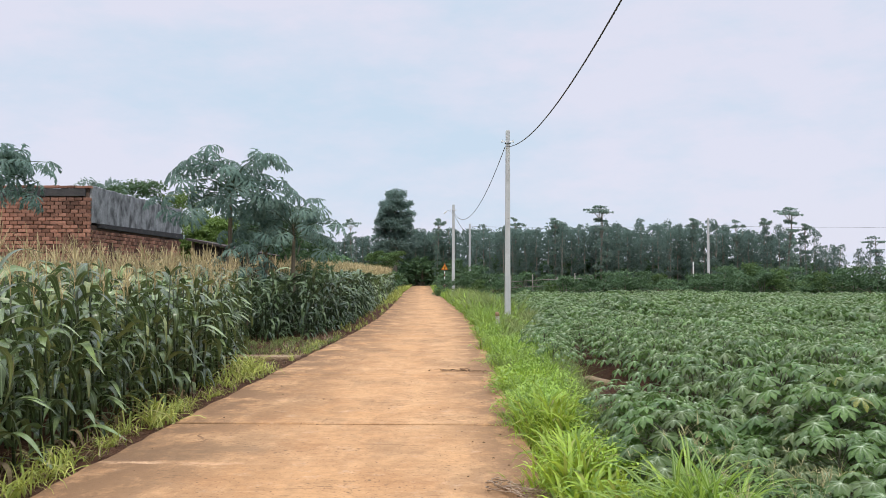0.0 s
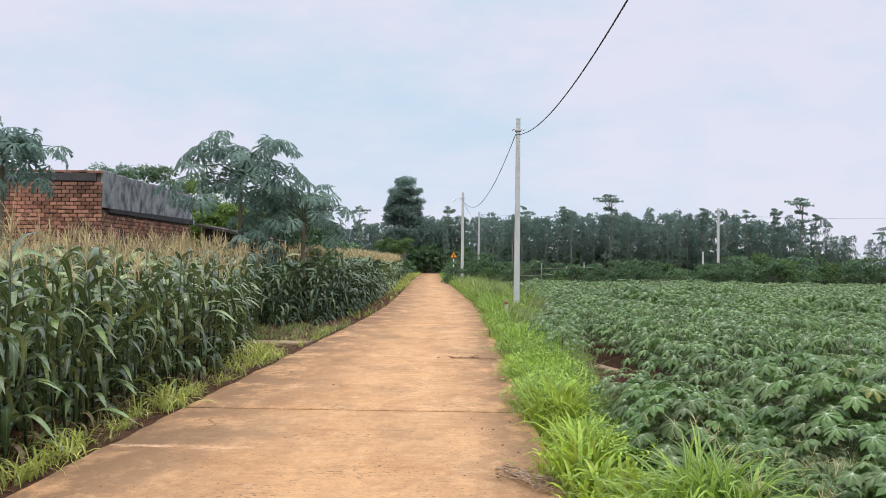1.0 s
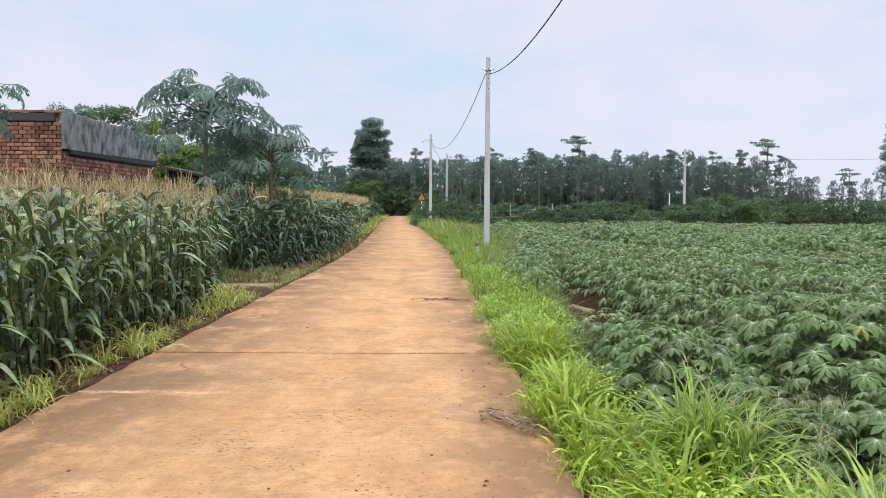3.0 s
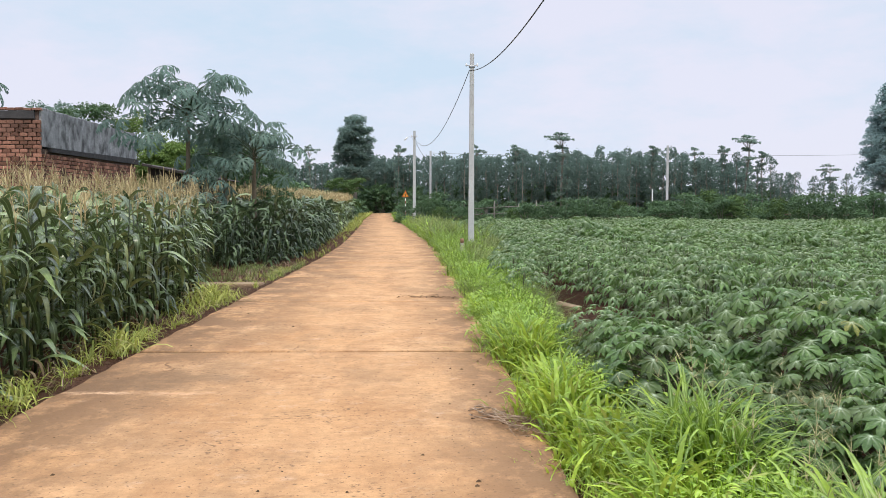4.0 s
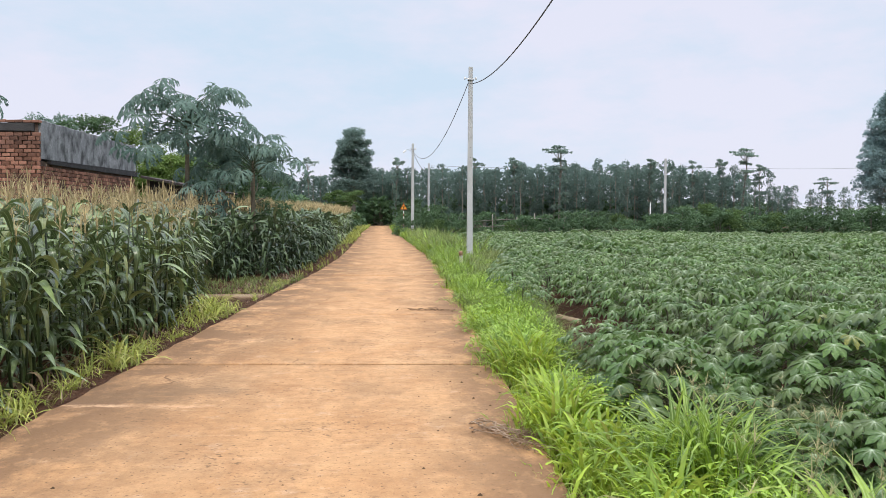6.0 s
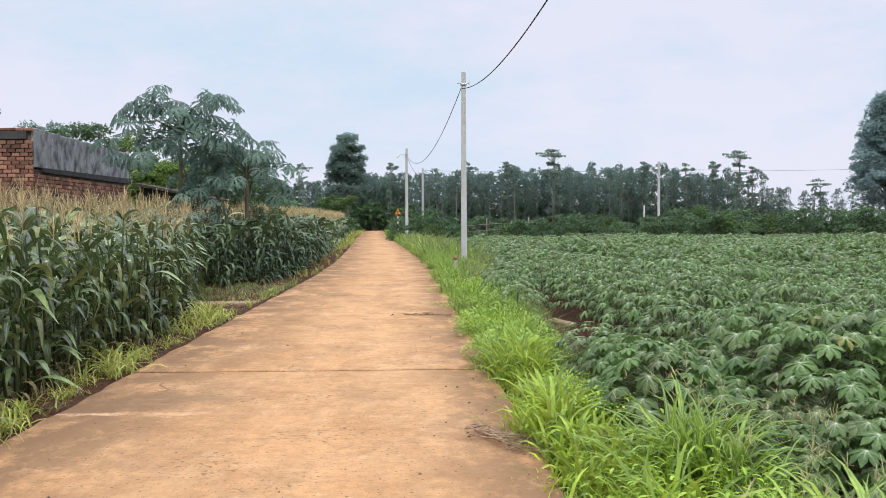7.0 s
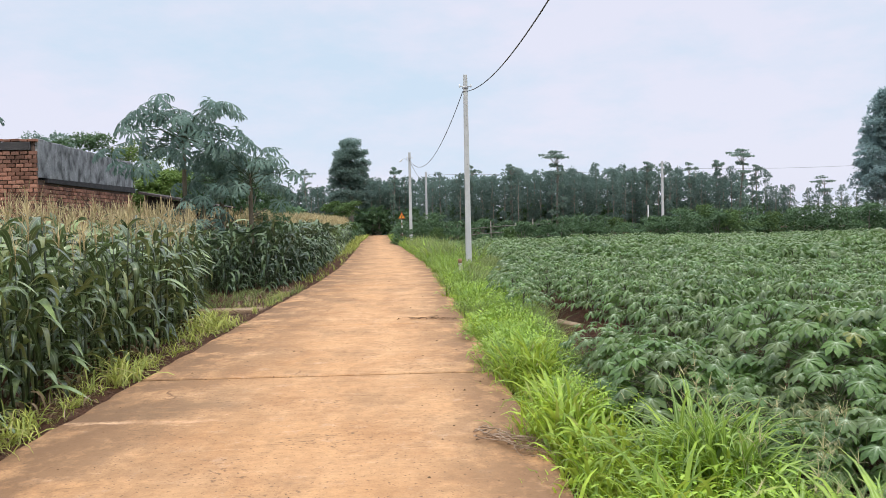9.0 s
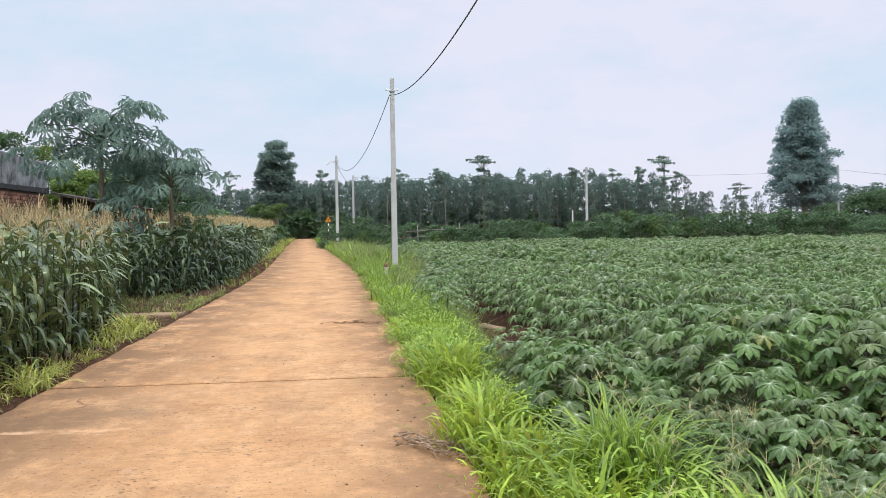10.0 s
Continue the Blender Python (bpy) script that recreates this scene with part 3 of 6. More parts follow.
def build_road():
    road = thing("road", "single-lane concrete farm road stained orange by laterite dust", "road", kind="structure")
    for y0, y1 in zip(JOINTS[:-1], JOINTS[1:]):
        gap_a, gap_b = (0.042 if abs(y - 10.08) < 0.1 or abs(y - 25.53) < 0.1 else 0.016 for y in (y0, y1))
        ny, nx = 18, 14
        ys = np.concatenate([[y0 + gap_a], np.linspace(y0 + gap_a + 0.025, y1 - gap_b - 0.025, ny - 1), [y1 - gap_b]])
        rows = []
        for y in ys:
            wob = 0.012 * math.sin(y * 3.1) + 0.012 * math.sin(y * 7.7 + 1) + U(-0.012, 0.012)
            a, b = road_l(y) + wob, road_r(y) + 0.5 * wob
            rows.append(np.stack([np.concatenate([[a], np.linspace(a + 0.035, b - 0.035, nx - 1), [b]]), np.full(nx + 1, y), np.full(nx + 1, float(rise(y)))], 1))
        top = np.array(rows)
        top[:, [0, -1], 2] -= 0.016
        top[[0, -1], :, 2] -= 0.010
        top[0, :, 1] += U(-0.012, 0.014, nx + 1)
        top[-1, :, 1] += U(-0.014, 0.012, nx + 1)
        v = top.reshape(-1, 3)
        w = nx + 1
        q = [(i * w + j, i * w + j + 1, (i + 1) * w + j + 1, (i + 1) * w + j) for i in range(ny) for j in range(nx)]
        rim = list(range(w)) + [i * w + nx for i in range(1, ny + 1)] + [ny * w + j for j in range(nx - 1, -1, -1)] + [i * w for i in range(ny - 1, 0, -1)]
        low = v[rim] - np.array([0, 0, 0.13])
        k = len(rim)
        q += [(rim[(i + 1) % k], rim[i], len(v) + i, len(v) + (i + 1) % k) for i in range(k)]
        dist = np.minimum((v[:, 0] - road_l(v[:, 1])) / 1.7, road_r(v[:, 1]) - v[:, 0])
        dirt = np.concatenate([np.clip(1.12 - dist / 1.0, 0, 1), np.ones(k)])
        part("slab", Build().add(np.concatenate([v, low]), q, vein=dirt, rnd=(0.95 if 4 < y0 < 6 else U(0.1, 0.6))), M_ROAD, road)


build_ground()
build_road()


# ---------------------------------------------------------------- brick house
def brick_mesh(lx, ly, lz):
    return box(Build(), -lx / 2, lx / 2, -ly / 2, ly / 2, -lz / 2, lz / 2, 0.006).mesh("brick", [M_BRICK])


HX0, HX1, HY0, HY1 = -19.5, -10.06, 26.5, 35.45


def build_house():
    house = thing("brick_house", "flat-roofed unplastered red brick house with a cement parapet, behind the corn", "house")
    core = Build()
    box(core, HX0, HX1 - 0.06, HY0 + 0.06, HY0 + 0.2, -0.12, 4.41)
    box(core, HX1 - 0.2, HX1 - 0.06, HY0 + 0.2, HY1 - 0.06, -0.12, 3.30)
    box(core, HX0, HX1 - 0.2, HY1 - 0.2, HY1 - 0.06, -0.12, 3.30)
    box(core, HX0, HX0 + 0.14, HY0 + 0.2, HY1 - 0.2, -0.12, 3.30)
    wall = part("wall", core, M_MORTAR, house)
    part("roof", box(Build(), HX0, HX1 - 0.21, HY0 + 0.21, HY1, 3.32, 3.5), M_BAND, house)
    # parapet of cement plaster along the side, over a dark ledge that thickens towards the back
    n = 24
    ring = []
    for i in range(n + 1):
        f = i / n
        y, lo, hi = HY0 + 0.1 + (HY1 - HY0 - 0.1) * f, 3.36 + 0.10 * f, 4.50 - 0.05 * f + 0.014 * math.sin(i * 1.7) + U(-0.008, 0.008)
        ring += [(HX1 - 0.14, y, lo), (HX1 + 0.012, y, lo), (HX1 + 0.012, y, hi - 0.02), (HX1 - 0.005, y, hi), (HX1 - 0.125, y, hi), (HX1 - 0.14, y, hi - 0.02)]
    q = [(6 * i + j, 6 * i + (j + 1) % 6, 6 * i + 6 + (j + 1) % 6, 6 * i + 6 + j) for i in range(n) for j in range(6)]
    ends = [(0, 1, 2, 5), (2, 3, 4, 5), tuple(6 * n + k for k in (5, 2, 1, 0)), tuple(6 * n + k for k in (5, 4, 3, 2))]
    par = Build().add(ring, q + ends)
    part("parapet", par, M_PLASTER, house, "streaked grey cement parapet")
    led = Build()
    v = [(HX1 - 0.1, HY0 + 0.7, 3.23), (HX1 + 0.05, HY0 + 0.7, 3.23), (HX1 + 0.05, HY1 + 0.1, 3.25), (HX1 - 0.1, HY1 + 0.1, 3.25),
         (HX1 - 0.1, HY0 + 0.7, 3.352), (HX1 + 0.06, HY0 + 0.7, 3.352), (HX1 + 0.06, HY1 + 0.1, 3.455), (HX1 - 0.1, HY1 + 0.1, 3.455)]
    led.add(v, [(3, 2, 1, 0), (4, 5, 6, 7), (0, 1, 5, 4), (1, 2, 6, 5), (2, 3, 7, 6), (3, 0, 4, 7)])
    part("ledge", led, M_BAND, house, "dark concrete ledge")
    part("lintel", box(Build(), HX0, HX1 - 0.15, HY0 - 0.03, HY0 + 0.06, 4.17, 4.40, 0.01), M_BAND, house, "dark concrete ring beam")
    # front wall bricks, run by run; the near ones singly, the rest joined
    L, W, H, JO = 0.225, 0.09, 0.098, 0.024
    single, end, cap = brick_mesh(L, W, H), brick_mesh(0.085, W, H), brick_mesh(L, 0.2, 0.07)
    rest = Build()
    front, course = [], 0
    z = 0.05
    while z < 4.08:
        x = HX1 - 0.12 - (0.5 * (L + JO) if course % 2 else 0)
        while x > HX0 + 0.1:
            front.append((x - L / 2, HY0 + 0.045 + U(-0.006, 0.006), z, 0))
            x -= L + JO
        z += H + JO
        course += 1
    z, course = 0.05, 0
    while z < 3.14:
        y = HY0 + 0.24 + (0.5 * (L + JO) if course % 2 else 0)
        while y < HY1 - 0.1:
            front.append((HX1 - 0.045 + U(-0.006, 0.006), y, z, 90))
            y += L + JO
        z += H + JO
        course += 1
    count = 0
    for x, y, z, turn in front:
        seen = z > 2.2 and x > -13.4
        if seen and count < 300 and ((turn == 0 and x > -12.4) or (turn == 90 and z > 2.75)):
            ob = part("brick", single, None, wall)
            ob.matrix_basis = pose(x + (U(-0.01, 0.01) if turn == 0 else 0), y + (U(-0.01, 0.01) if turn else 0), z + U(-0.006, 0.006), 0, U(-1.6, 1.6), turn + U(-1.5, 1.5)) @ Matrix.Diagonal((U(0.93, 1.06), 1, U(0.88, 1.1), 1))
            count += 1
        else:
            lx, ly = (L, W) if turn == 0 else (W, L)
            box(rest, x - lx / 2, x + lx / 2, y - ly / 2, y + ly / 2, z - H / 2, z + H / 2, 0.006 if seen else 0.0)
    tagged(part("brickwork", rest, M_BRICK, wall), kind="stuff")
    # toothed corner: alternate headers with dark gaps between
    z = 0.05
    i = 0
    while z < 4.08:
        ob = part("brick", single if i % 2 else end, None, wall)
        ob.matrix_basis = pose(HX1 - (0.10 if i % 2 else 0.045), HY0 + 0.04, z, 0, 0, U(-1.5, 1.5))
        z += H + JO
        i += 1
    x = HX1 - 0.1
    while x > -15:
        ob = part("brick", cap, None, wall)
        ob.matrix_basis = pose(x, HY0 + 0.07, 4.455 + U(-0.008, 0.008), 0, U(-1.5, 1.5), U(-3, 3))
        x -= L + 0.02


def build_shed():
    shed = thing("lean_to_shed", "low lean-to shed with a dark rusty tin roof behind the house", "shed")
    bd = Build()
    n = 40
    v = []
    for k, (x, z) in enumerate(((-10.0, 3.32), (-6.9, 2.72))):
        for i in range(n + 1):
            v.append((x, 36.0 + 4.0 * i / n, z + 0.018 * math.sin(i * TAU / 3.2)))
    v = np.array(v)
    low = v - np.array([0, 0, 0.03])
    m = n + 1
    q = [(i, i + 1, m + i + 1, m + i) for i in range(n)] + [(2 * m + m + i, 2 * m + m + i + 1, 2 * m + i + 1, 2 * m + i) for i in range(n)]
    q += [(0, m, 3 * m, 2 * m), (m - 1, 3 * m - 1, 4 * m - 1, 2 * m - 1)] + [(m + i, m + i + 1, 3 * m + i + 1, 3 * m + i) for i in range(n)]
    bd.add(np.concatenate([v, low]), q)
    part("roof_sheet", bd, M_TIN, shed)
    for x, y, h in ((-7.1, 36.3, 2.72), (-7.1, 39.6, 2.72), (-9.8, 36.3, 3.24), (-9.8, 39.6, 3.24)):
        part("post", tube(Build(), [(x, y, -0.15), (x, y, h)], 0.06, 7), M_WOOD, shed)
    part("back_wall", box(Build(), -9.7, -7.2, 39.7, 39.78, -0.15, 2.6, 0.01), M_WOOD, shed)
    # dark boards stand in for the shade inside the open front, cut to the slope of the roof
    for k in range(15):
        x = -9.75 + k * 0.175
        top = float(np.interp(x + 0.17, [-10.0, -6.9], [3.32, 2.72])) - 0.07 - U(0, 0.03)
        part("board", box(Build(), x, x + 0.165, 36.34, 36.365 + U(0, 0.01), -0.15, top, 0.004), M_TIN, shed)
    v = [(x, y, z + h) for y in (35.93, 35.97) for h in (-0.07, 0.02) for x, z in ((-10.0, 3.3), (-6.9, 2.7))]
    bd = Build()
    bd.add(np.array(v), [(0, 1, 3, 2), (5, 4, 6, 7), (2, 3, 7, 6), (1, 0, 4, 5), (0, 2, 6, 4), (3, 1, 5, 7)])
    part("fascia", bd, M_TIN, shed)


# ---------------------------------------------------------------- poles, cables, sign
def build_pole(name, label, x, y, height, r0, r1, hooks=True, mat=M_POLE):
    pole = thing(name, label, "utility pole", "power poles", at=pose(x, y, float(ground_z(x, y)) - 0.1))
    v = []
    for z in (0, height * 0.5, height - 0.02, height):
        r = r0 + (r1 - r0) * z / height - (0.01 if z == height else 0)
        d = 0.82 * r
        e = 0.25 * r
        v += [(-r + e, -d, z), (r - e, -d, z), (r, -d + e, z), (r, d - e, z), (r - e, d, z), (-r + e, d, z), (-r, d - e, z), (-r, -d + e, z)]
    v.append((0, 0, height))
    q = [(i * 8 + j, i * 8 + (j + 1) % 8, i * 8 + 8 + (j + 1) % 8, i * 8 + 8 + j) for i in range(3) for j in range(8)]
    part("shaft", Build().add(v, q, [(32, 24 + j, 24 + (j + 1) % 8) for j in range(8)]), mat, pole)
    if hooks:
        for i in range(9):
            z = height - 0.5 - i * 0.42
            r = 0.82 * (r0 + (r1 - r0) * z / height)
            part("bolt_hole", tube(Build(), [(0.02, -r - 0.002, z), (0.02, -r + 0.02, z)], 0.014, 6), M_BLACK, pole)
        z = height - 0.55
        part("clamp", box(Build(), -r1 - 0.04, r1 + 0.04, -r1 - 0.02, r1 + 0.02, z - 0.03, z + 0.03, 0.01), M_STEEL, pole)
        part("bracket", tube(Build(), [(-0.26, -0.05, z + 0.05), (0.24, -0.05, z + 0.05)], 0.018, 6), M_STEEL, pole)
        for s in (-0.25, 0.23):
            part("insulator", tube(Build(), [(s, -0.05, z), (s, -0.05, z + 0.03), (s, -0.05, z + 0.06), (s, -0.05, z + 0.12), (s, -0.05, z + 0.13)], [0.015, 0.04, 0.03, 0.04, 0.01], 8), M_INSULATOR, pole)
    return pole


def span(a, b, sag, n):
    a, b = np.array(a), np.array(b)
    u = np.linspace(0, 1, n)[:, None]
    p = a + (b - a) * u
    p[:, 2] -= 4 * sag * (u * (1 - u))[:, 0]
    return p


def build_cables():
    # twisted bundle between the road poles
    for name, a, b, sag in (("power_cable", (4.0, 1.0, 7.55), (3.28, 37.78, 7.42), 1.5), ("power_cable", (3.28, 37.78, 7.42), (1.0, 79.4, 7.78), 1.72)):
        cable = thing(name, "black twisted overhead power cable sagging between concrete poles", "cable", "overhead cables")
        n = 420
        p = span(a, b, sag, n)
        for s in range(3):
            ph = np.arange(n) * 0.9 + s * TAU / 3
            off = np.stack([np.cos(ph), 0 * ph, np.sin(ph)], 1) * 0.009
            part("strand", tube(Build(), p + off, 0.009, 5), M_DARK, cable)
    for a, b, sag, r in (((1.0, 79.3, 7.7), (2.8, 100, 7.0), 0.5, 0.02), ((2.8, 100, 7.7), (30.9, 103, 8.0), 0.25, 0.013), ((30.9, 103, 8.1), (61.7, 100.4, 8.2), 0.4, 0.013), ((61.7, 100.4, 8.2), (95, 110, 7.2), 0.4, 0.013)):
        wire = thing("overhead_wire", "thin grey overhead wire strung between distant poles", "cable", "overhead wires")
        part("strand", tube(Build(), span(a, b, sag, 24), r, 4), M_DARK, wire)


def build_lamp_arm():
    lamp = thing("street_lamp", "small pale street lamp on a bent arm fixed to a pole", "lamp", at=pose(0.9, 79.4, 7.6))
    part("arm", tube(Build(), [(0, 0, 0), (-0.15, 0, 0.2), (-0.4, -0.05, 0.3), (-0.55, -0.05, 0.22)], 0.015, 6), M_STEEL, lamp)
    bd = Build()
    tube(bd, [(-0.5, -0.05, 0.25), (-0.55, -0.05, 0.2), (-0.75, -0.05, 0.02), (-0.8, -0.05, -0.04)], [0.03, 0.06, 0.07, 0.02], 8)
    part("lamp_head", bd, M_WHITE, lamp)


def build_sign():
    gz = float(ground_z(0.07, 93)) - 0.1
    sign = thing("warning_sign", "amber triangular warning sign on a red and white banded post", "road sign", at=pose(0.07, 93, gz, 0, 0, 0))
    z = 0.0
    for i in range(11):
        part("band", tube(Build(), [(0, 0, z), (0, 0, z + 0.29)], 0.045, 8), M_WHITE if i % 2 else M_POST_RED, sign)
        z += 0.29
    c = 2.68

    def tri(name, r, y, mat, thick):
        p = [(r * math.sin(a), r * math.cos(a)) for a in (0, TAU / 3, 2 * TAU / 3)]
        pts = []
        for k in range(3):
            (x0, z0), (xm, zm), (x1, z1) = p[k - 1], p[k], p[(k + 1) % 3]
            for f in (0.88, 0.97):
                pts.append((x0 + (xm - x0) * f, z0 + (zm - z0) * f))
            for f in (0.03, 0.12):
                pts.append((xm + (x1 - xm) * f, zm + (z1 - zm) * f))
        v = [(x, y, c + z) for x, z in pts] + [(x, y + thick, c + z) for x, z in pts] + [(0, y, c), (0, y + thick, c)]
        k = len(pts)
        q = [(i, (i + 1) % k, k + (i + 1) % k, k + i) for i in range(k)]
        t = [(2 * k, (i + 1) % k, i) for i in range(k)] + [(2 * k + 1, k + i, k + (i + 1) % k) for i in range(k)]
        return part(name, Build().add(v, q, t), mat, sign)
    tri("rim", 0.42, -0.075, M_SIGN_R, 0.02)
    face = tri("face", 0.33, -0.082, M_SIGN_Y, 0.006)
    part("symbol", box(box(Build(), -0.04, 0.04, -0.092, -0.084, c - 0.13, c + 0.03), -0.12, 0.12, -0.092, -0.084, c + 0.03, c + 0.11), M_BLACK, face, "black junction symbol")


def build_marker():
    mk = thing("marker_post", "short dirty white marker post with faded red top in grass", "marker post", at=pose(2.58, 29.6, -0.08, 3, -4, 10))
    part("post", box(Build(), -0.06, 0.06, -0.05, 0.05, 0, 0.50, 0.012), M_DIRTY_WHITE, mk)
    part("cap", box(Build(), -0.062, 0.062, -0.052, 0.052, 0.502, 0.64, 0.02), M_RED, mk, "faded red painted top")
    for x, y, h in ((27.5, 97, 3.3),):
        st = thing("boundary_post", "slim white post standing out of the hedge", "post", at=pose(x, y, float(rise(y)) - 0.05))
        part("post", box(Build(), -0.06, 0.06, -0.05, 0.05, 0, h, 0.015), M_WHITE, st)


def build_fence():
    fence = thing("wooden_fence", "weathered rail fence at the far edge of the cassava field", "fence")
    for i, x in enumerate((5.4, 7.1, 9.0, 10.4, 11.6)):
        y = 67 + 0.2 * i
        part("post", tube(Build(), [(x, y, 0), (x + U(-0.05, 0.05), y, 1.95 + U(-0.15, 0.2))], [0.06, 0.04], 6), M_FENCE, fence)
    for z0, z1 in ((1.0, 1.25), (1.45, 1.75)):
        part("rail", tube(Build(), [(5.2, 66.95, z0), (8.0, 67.25, (z0 + z1) / 2 + 0.03), (11.8, 67.8, z1)], 0.026, 6), M_FENCE, fence)


# ---------------------------------------------------------------- corn
def corn_leaf_spec(n=14, turn=0.0):
    z = np.concatenate([[0.10, 0.16, 0.28], np.linspace(0.36, 1.67, n - 3)]) + U(-0.04, 0.04, n)
    az = turn + np.where(np.arange(n) % 2, 180, 0) + rng.normal(0, 46, n)
    ln = np.interp(z, [0.2, 0.9, 1.75], [0.50, 0.70, 0.48]) * U(0.75, 1.2, n)
    el = np.interp(z, [0.2, 1.65], [46, 62]) + rng.normal(0, 18, n)
    bend = np.where(U(0, 1, n) < 0.45, rng.normal(78, 20, n), rng.normal(138, 24, n))
    return z, az, ln, el, bend


def corn_tassel(bd, seg=2, width=0.013, n=9, mi=0):
    az = U(0, 360, n)
    el = np.concatenate([[88], U(44, 78, n - 1)])
    z = np.concatenate([[1.86], U(1.74, 1.94, n - 1)])
    ln = np.concatenate([[0.36], U(0.2, 0.32, n - 1)])
    blades(bd, np.stack([0 * z, 0 * z, z], 1), az, el, U(0, 35, n), ln, width, seg, "line", False, 0, rnd=U(0, 1, n), mi=mi)
    tube(bd, [(0, 0, 1.6), (0, 0, 1.94)], 0.006, 4, mi=mi, cap=False)


CORN_SETS = [corn_leaf_spec(16, U(0, 360)) for _ in range(5)]


def corn_arrays(seg, mid, every=1, tassel_w=0.013, tassel_n=9, first=None):
    out = []
    for z, az, ln, el, bend in CORN_SETS:
        bd = Build()
        s = slice(first, None, every)
        blades(bd, np.stack([0 * z, 0 * z, z], 1)[s], az[s], el[s], bend[s], ln[s], 0.084 if mid else 0.12, seg, "corn", mid, 0.12, 1.35, U(-55, 55, len(z[s])), mi=0)
        tube(bd, [(0, 0, 0), (0.01, 0, 0.9), (0, 0, 1.7)], [0.016, 0.013, 0.008], 4, mi=1, cap=False)
        if tassel_n:
            corn_tassel(bd, 2, tassel_w, tassel_n, mi=2)
        out.append(bd.arrays())
    return out


def corn_front(y):
    """Edge of the near corn patch, x by y."""
    return float(np.interp(y, [0, 13.5, 17, 22.5], [-2.95, -3.0, -3.4, -4.6]))


def build_corn():
    # plants of the outer row: every leaf its own part
    proto = []
    leaf_meshes = []
    for k in range(8):
        bd = Build()
        blades(bd, [(0, 0, 0)], 0, 52 + U(-26, 20), (U(55, 95) if k % 2 else U(115, 165)), 1.0, 0.092, 9, "corn", True, 0.12, U(0.9, 2.3), U(-50, 50), rnd=U(0, 0.95))
        leaf_meshes.append(bd.mesh("leaf", [M_CORN], True))
    dry = []
    for k in range(2):
        bd = Build()
        blades(bd, [(0, 0, 0)], 0, 35, U(110, 140), 0.8, 0.06, 6, "corn", True, 0.3, 0.9, U(-60, 60))
        dry.append(bd.mesh("leaf", [M_DRYLEAF], True))
    tassels, stalks = [], []
    for k in range(4):
        bd = Build()
        corn_tassel(bd, 3, 0.009, 10)
        tassels.append(bd.mesh("tassel", [M_TASSEL]))
        bd = Build()
        tube(bd, [(0, 0, 0), (U(-0.02, 0.02), 0, 0.6), (U(-0.02, 0.02), U(-0.02, 0.02), 1.2), (0, 0, 1.7)], [0.017, 0.015, 0.012, 0.007], 6)
        stalks.append(bd.mesh("stalk", [M_CORN_STALK], True))
    for k, (z, az, ln, el, bend) in enumerate(CORN_SETS[:4]):
        p = thing("corn_plant", "tall green corn plant with straw-coloured tassel, in red soil", "corn plant", "corn row by the road", at=pose(-30, -40 - k, 0))
        part("stalk", stalks[k], None, p)
        part("tassel", tassels[k], None, p, "straw-coloured tassel")
        for i in range(len(z)):
            lf = part("leaf", dry[(i + k) % 2] if i == 1 else leaf_meshes[(i * 3 + k) % 8], None, p, "withered brown leaf" if i == 1 else "")
            lf.matrix_basis = pose(0, 0, z[i], 0, 0, az[i]) @ Matrix.Diagonal((ln[i], 0.9 + 0.1 * ln[i], ln[i], 1))
        proto.append(p)
    simple = []
    arr = corn_arrays(7, True)
    for k in range(4):
        p = thing("corn_plant", "tall green corn plant with straw-coloured tassel, in red soil", "corn plant", "corn rows near the road", at=pose(-32, -40 - k, 0))
        bd = Build()
        z, az, ln, el, bend = CORN_SETS[k]
        blades(bd, np.stack([0 * z, 0 * z, z], 1), az, el, bend, ln, 0.084, 7, "corn", True, 0.12, 1.35, U(-50, 50, len(z)))
        part("foliage", bd, M_CORN, p)
        part("stalk", stalks[k], None, p)
        part("tassel", tassels[k], None, p, "straw-coloured tassel")
        simple.append(p)
    used = set()
    near, mid_pts = [], []
    for row in range(16):
        y = 4.6 + U(0, 0.2)
        while y < 23.0 + 0.06 * row:
            x = corn_front(y) - row * 0.68 + rng.normal(0, 0.05)
            if x > -13.6:
                if row < 2:
                    src = (proto if row == 0 else simple)
                    k = int(U(0, 4))
                    m = pose(x, y, float(ground_z(x, y)) - 0.01, U(-5, 5), U(-5, 5), U(0, 360)) @ Matrix.Scale(U(0.85, 1.12), 4)
                    if (row, k) not in used:
                        used.add((row, k))
                        src[k].matrix_basis = m
                        src[k].scale = (1, 1, 1)
                    else:
                        c = copy_thing(src[k], m)
                        c.matrix_basis = m
                else:
                    mid_pts.append((x, y, float(ground_z(x, y))))
            y += U(0.21, 0.30)
    bd = Build()
    mid_pts = np.array(mid_pts)
    pick = rng.integers(0, 5, len(mid_pts))
    light, tops = corn_arrays(5, True, 1, 0.011, 8), corn_arrays(3, True, 1, 0.013, 8, 5)
    for k in range(5):
        s = mid_pts[pick == k]
        deep = s[:, 0] < -6.4
        bd.place(light[k], mats_at(s[~deep], None, U(0.85, 1.12, (~deep).sum()), 0.05))
        bd.place(tops[k], mats_at(s[deep], None, U(0.85, 1.12, deep.sum()), 0.05))
    tagged(new("corn_field", bd.mesh("corn_field", [M_CORN, M_CORN_STALK, M_TASSEL])), "dense field of green corn with straw-coloured tassels", "corn", kind="stuff")
    # second patch, past the gap, along the road up to the wood
    pts = []
